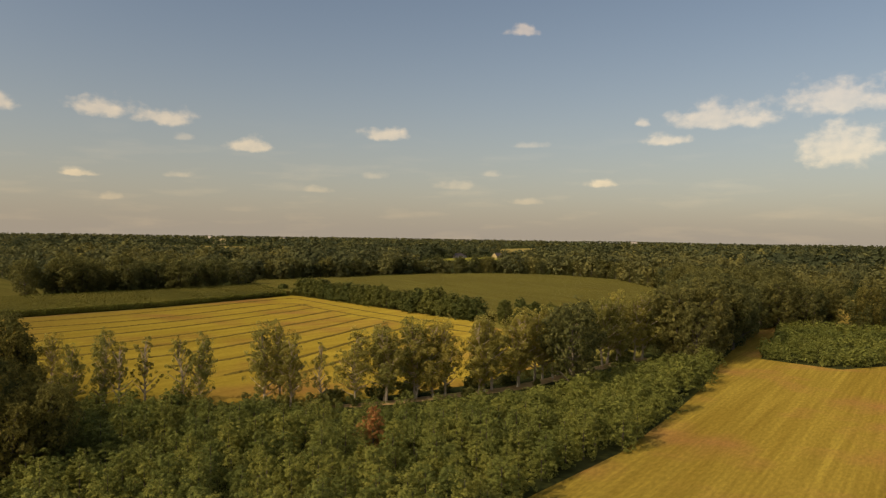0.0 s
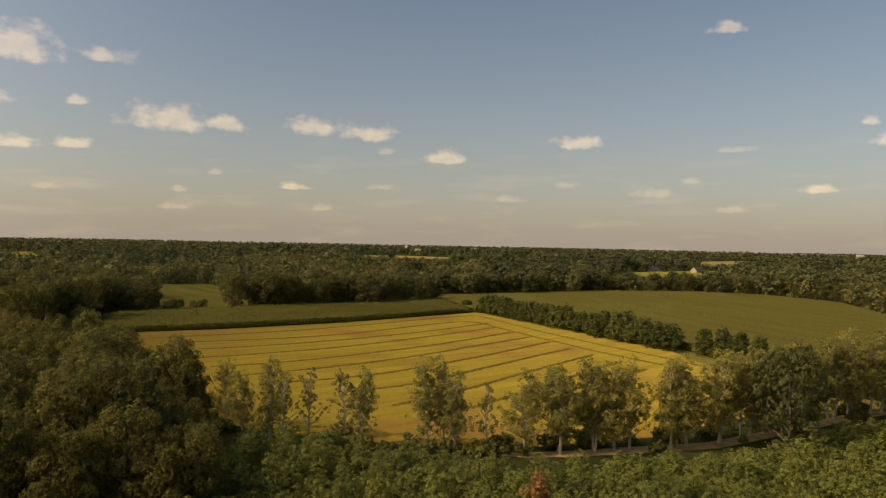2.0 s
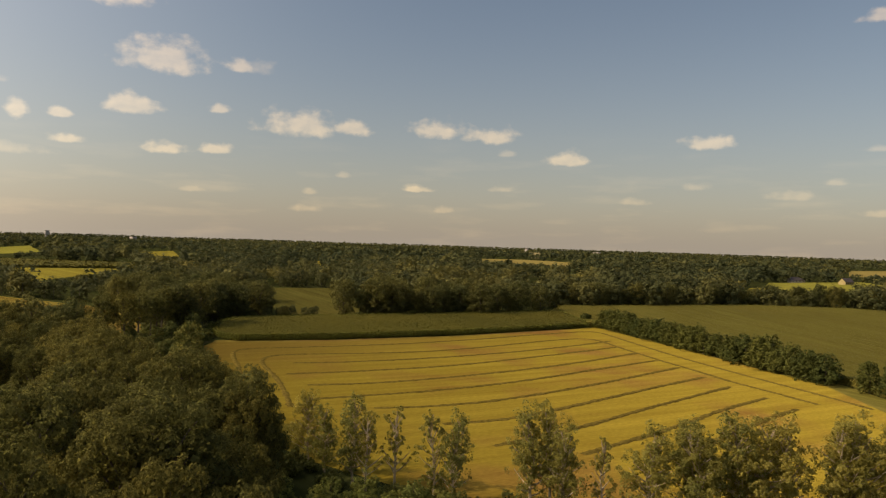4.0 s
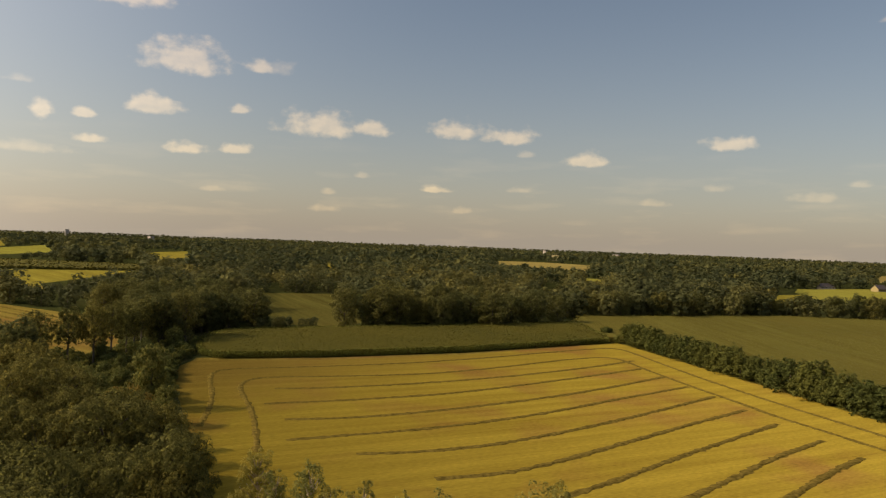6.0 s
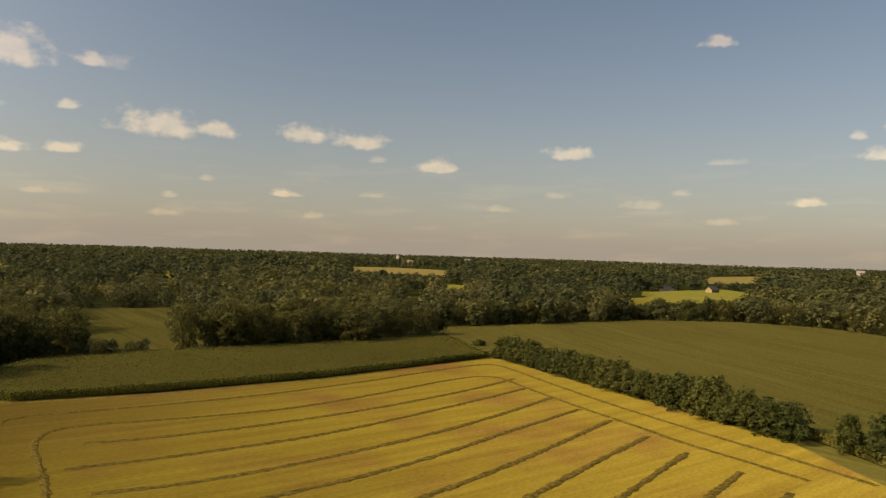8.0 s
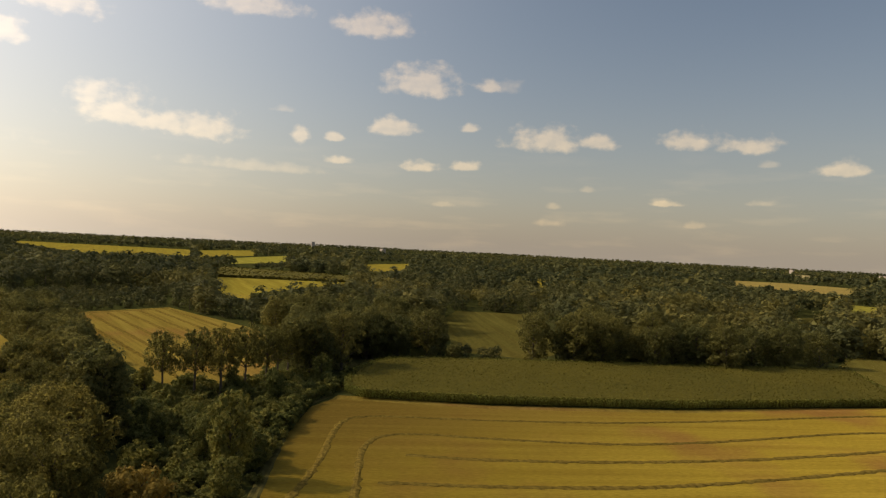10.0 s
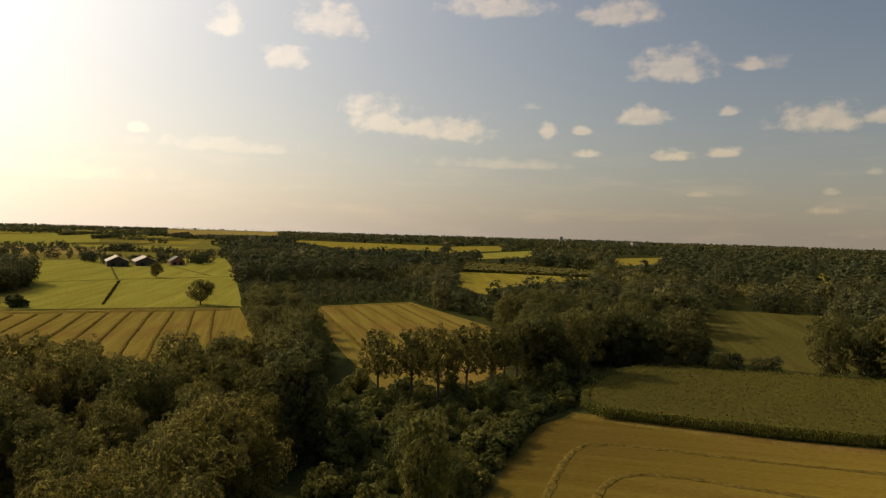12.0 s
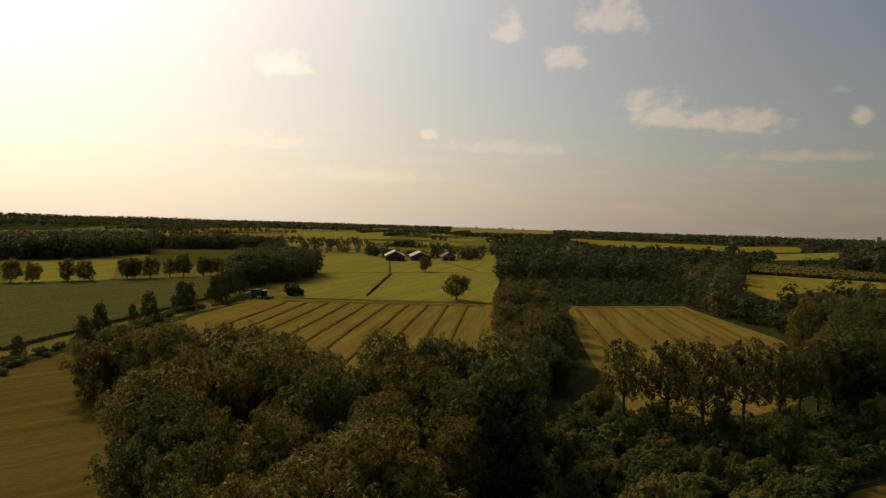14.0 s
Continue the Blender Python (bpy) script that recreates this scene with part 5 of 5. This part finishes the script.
def barn(name, x, y, turn, width, length, eaves, ridge, roof, wall, label):
    """A gabled farm building, its gable towards local -x."""
    ob = new(name)
    ob.location, ob.rotation_euler = (x, y, 0), (0, 0, radians(turn))
    w, l = width / 2, length / 2
    bm = bmesh.new()
    ends = []
    for sx in (-l, l):
        ends.append([bm.verts.new((sx, a, b)) for a, b in ((-w, 0), (w, 0), (w, eaves), (0, ridge), (-w, eaves))])
    bm.faces.new(ends[0])
    bm.faces.new(ends[1])
    for i in range(5):
        j = (i + 1) % 5
        bm.faces.new((ends[0][i], ends[0][j], ends[1][j], ends[1][i]))
    part("wall", mesh_of("wall", bm, wall), ob)
    for s in (-1, 1):
        bm = bmesh.new()
        drop = (ridge - eaves) / w
        pts = [(0, ridge + 0.15), (s * (w + 0.6), eaves + 0.15 - 0.6 * drop), (s * (w + 0.6), eaves - 0.05 - 0.6 * drop), (0, ridge - 0.05)]
        e = [[bm.verts.new((sx, a, b + 0.12)) for a, b in pts] for sx in (-l - 0.5, l + 0.5)]
        bm.faces.new(e[0])
        bm.faces.new(e[1])
        for i in range(4):
            j = (i + 1) % 4
            bm.faces.new((e[0][i], e[0][j], e[1][j], e[1][i]))
        part("roof", mesh_of("roof", bm, roof), ob)
    for a in (-0.45, 0.45):
        bm = bmesh.new()
        box(bm, l - 0.02, l + 0.06, a * w - 1.2, a * w + 1.2, 0.1, eaves * 0.8)
        part("door", mesh_of("door", bm, M_DARK), ob, "dark barn door")
    for k in range(4):
        for s in (-1, 1):
            bm = bmesh.new()
            cx = -l + length * (k + 0.5) / 4
            box(bm, cx - 0.9, cx + 0.9, s * w - 0.05, s * w + 0.05, eaves * 0.45, eaves * 0.75)
            part("window", mesh_of("window", bm, M_DARK), ob)
    return tagged(ob, label, "farm building", "farm buildings")


barn("barn", -618, -4, 14, 14, 26, 3.6, 7.2, M_PALE_ROOF, M_BARN_WALL, "long barn with shaded dark walls and a pale sunlit roof")
barn("barn", -632, 13, 14, 15, 28, 3.2, 6.6, M_PALE_ROOF, M_BARN_WALL, "broad low barn with shaded walls and a pale sunlit roof")
barn("farmhouse", -643, 34, 14, 10, 16, 3.0, 6.5, M_ROOF, M_BRICK, "brick farmhouse with a dark roof")
barn("barn", -146, 838, 60, 10, 20, 2.6, 5.5, M_ROOF, M_PALE_ROOF, "long low farm shed behind a tree belt")
barn("farmhouse", -100, 850, 60, 8, 12, 3.0, 6.5, M_ROOF, M_CREAM, "long dark-roofed house with pale gables among trees")
barn("farmhouse", -785, 1441, 40, 16, 24, 7.0, 13.0, M_CREAM, M_CREAM, "pale country house among distant woods")
for x, y, w, h in ((-1413, 2521, 22, 17), (-961, 2179, 36, 16), (-2420, 1430, 34, 17), (-3119, 1452, 9, 30), (-860, -373, 30, 7), (180, 2600, 40, 20)):
    ob = new("far_building")
    ob.location = (x, y, 0)
    bm = bmesh.new()
    w, h = w * 0.55, h * 0.85
    box(bm, -w / 2, w / 2, -8, 8, 0, h)
    part("wall", mesh_of("wall", bm, M_PALE_ROOF), ob)
    bm = bmesh.new()
    box(bm, -w / 2 - 0.5, w / 2 + 0.5, -8.5, 8.5, h, h + 1.2)
    part("roof", mesh_of("roof", bm, M_ROOF), ob)
    tagged(ob, "pale industrial building far off above the woods", "building", "far buildings")


# ---- combine harvester at the field corner ----
def wheel(parent, x, y, r, w):
    bm = bmesh.new()
    bmesh.ops.create_cone(bm, cap_ends=True, segments=18, radius1=r, radius2=r, depth=w, matrix=pose(x, y, r, 90, 0, 0))
    tyre = part("wheel", mesh_of("wheel", bm, M_RUBBER), parent, "large black tyre")
    bm = bmesh.new()
    bmesh.ops.create_cone(bm, cap_ends=True, segments=12, radius1=r * 0.5, radius2=r * 0.45, depth=w + 0.06, matrix=pose(x, y, r, 90, 0, 0))
    part("rim", mesh_of("rim", bm, M_WHITE), tyre, "pale wheel rim")


def harvester(x, y, turn):
    ob = new("combine_harvester")
    ob.location, ob.rotation_euler = (x, y, 0), (0, 0, radians(turn))
    bm = bmesh.new()
    box(bm, -3.6, 2.2, -1.4, 1.4, 1.3, 3.3)
    bmesh.ops.bevel(bm, geom=bm.edges[:], offset=0.2, segments=2, affect="EDGES")
    part("body", mesh_of("body", bm, M_MACHINE), ob)
    bm = bmesh.new()
    box(bm, -2.2, 0.9, -1.2, 1.2, 3.28, 3.9)
    part("grain_tank", mesh_of("grain_tank", bm, M_MACHINE), ob)
    bm = bmesh.new()
    box(bm, 2.1, 3.7, -1.0, 1.0, 1.7, 3.6)
    cab = part("cab", mesh_of("cab", bm, M_GLASS), ob, "glazed driver's cab")
    bm = bmesh.new()
    box(bm, 2.0, 3.9, -1.15, 1.15, 3.6, 3.75)
    part("cab_roof", mesh_of("cab_roof", bm, M_WHITE), cab)
    bm = bmesh.new()
    box(bm, 4.6, 6.0, -3.0, 3.0, 0.25, 1.1)
    part("header", mesh_of("header", bm, M_ROOF), ob, "wide cutting header")
    bm = bmesh.new()
    box(bm, 3.2, 4.8, -0.6, 0.6, 0.7, 1.6)
    part("feeder", mesh_of("feeder", bm, M_MACHINE), ob)
    for name, x0, x1, y0, y1, z0, z1, mat, label in (("unloading_pipe", -4.2, 1.6, 1.45, 1.8, 3.2, 3.55, M_PALE_ROOF, "pale unloading pipe folded back"), ("engine_deck", -4.3, -2.3, -1.1, 1.1, 3.0, 3.6, M_ROOF, ""),
                                                     ("straw_hood", -4.9, -3.5, -1.2, 1.2, 1.2, 2.6, M_PALE_ROOF, ""), ("exhaust", -3.2, -3.05, -0.9, -0.75, 3.5, 4.3, M_DARK, "")):
        bm = bmesh.new()
        box(bm, x0, x1, y0, y1, z0, z1)
        bmesh.ops.bevel(bm, geom=bm.edges[:], offset=0.05, segments=1, affect="EDGES")
        part(name, mesh_of(name, bm, mat), ob, label)
    for s in (-1, 1):
        wheel(ob, 2.2, s * 1.55, 0.95, 0.7)
        wheel(ob, -2.6, s * 1.4, 0.6, 0.5)
    ob.scale = (0.82, 0.82, 0.82)
    return tagged(ob, "green combine harvester standing at the field corner", "harvester")


harvester(-332, 4, 75)
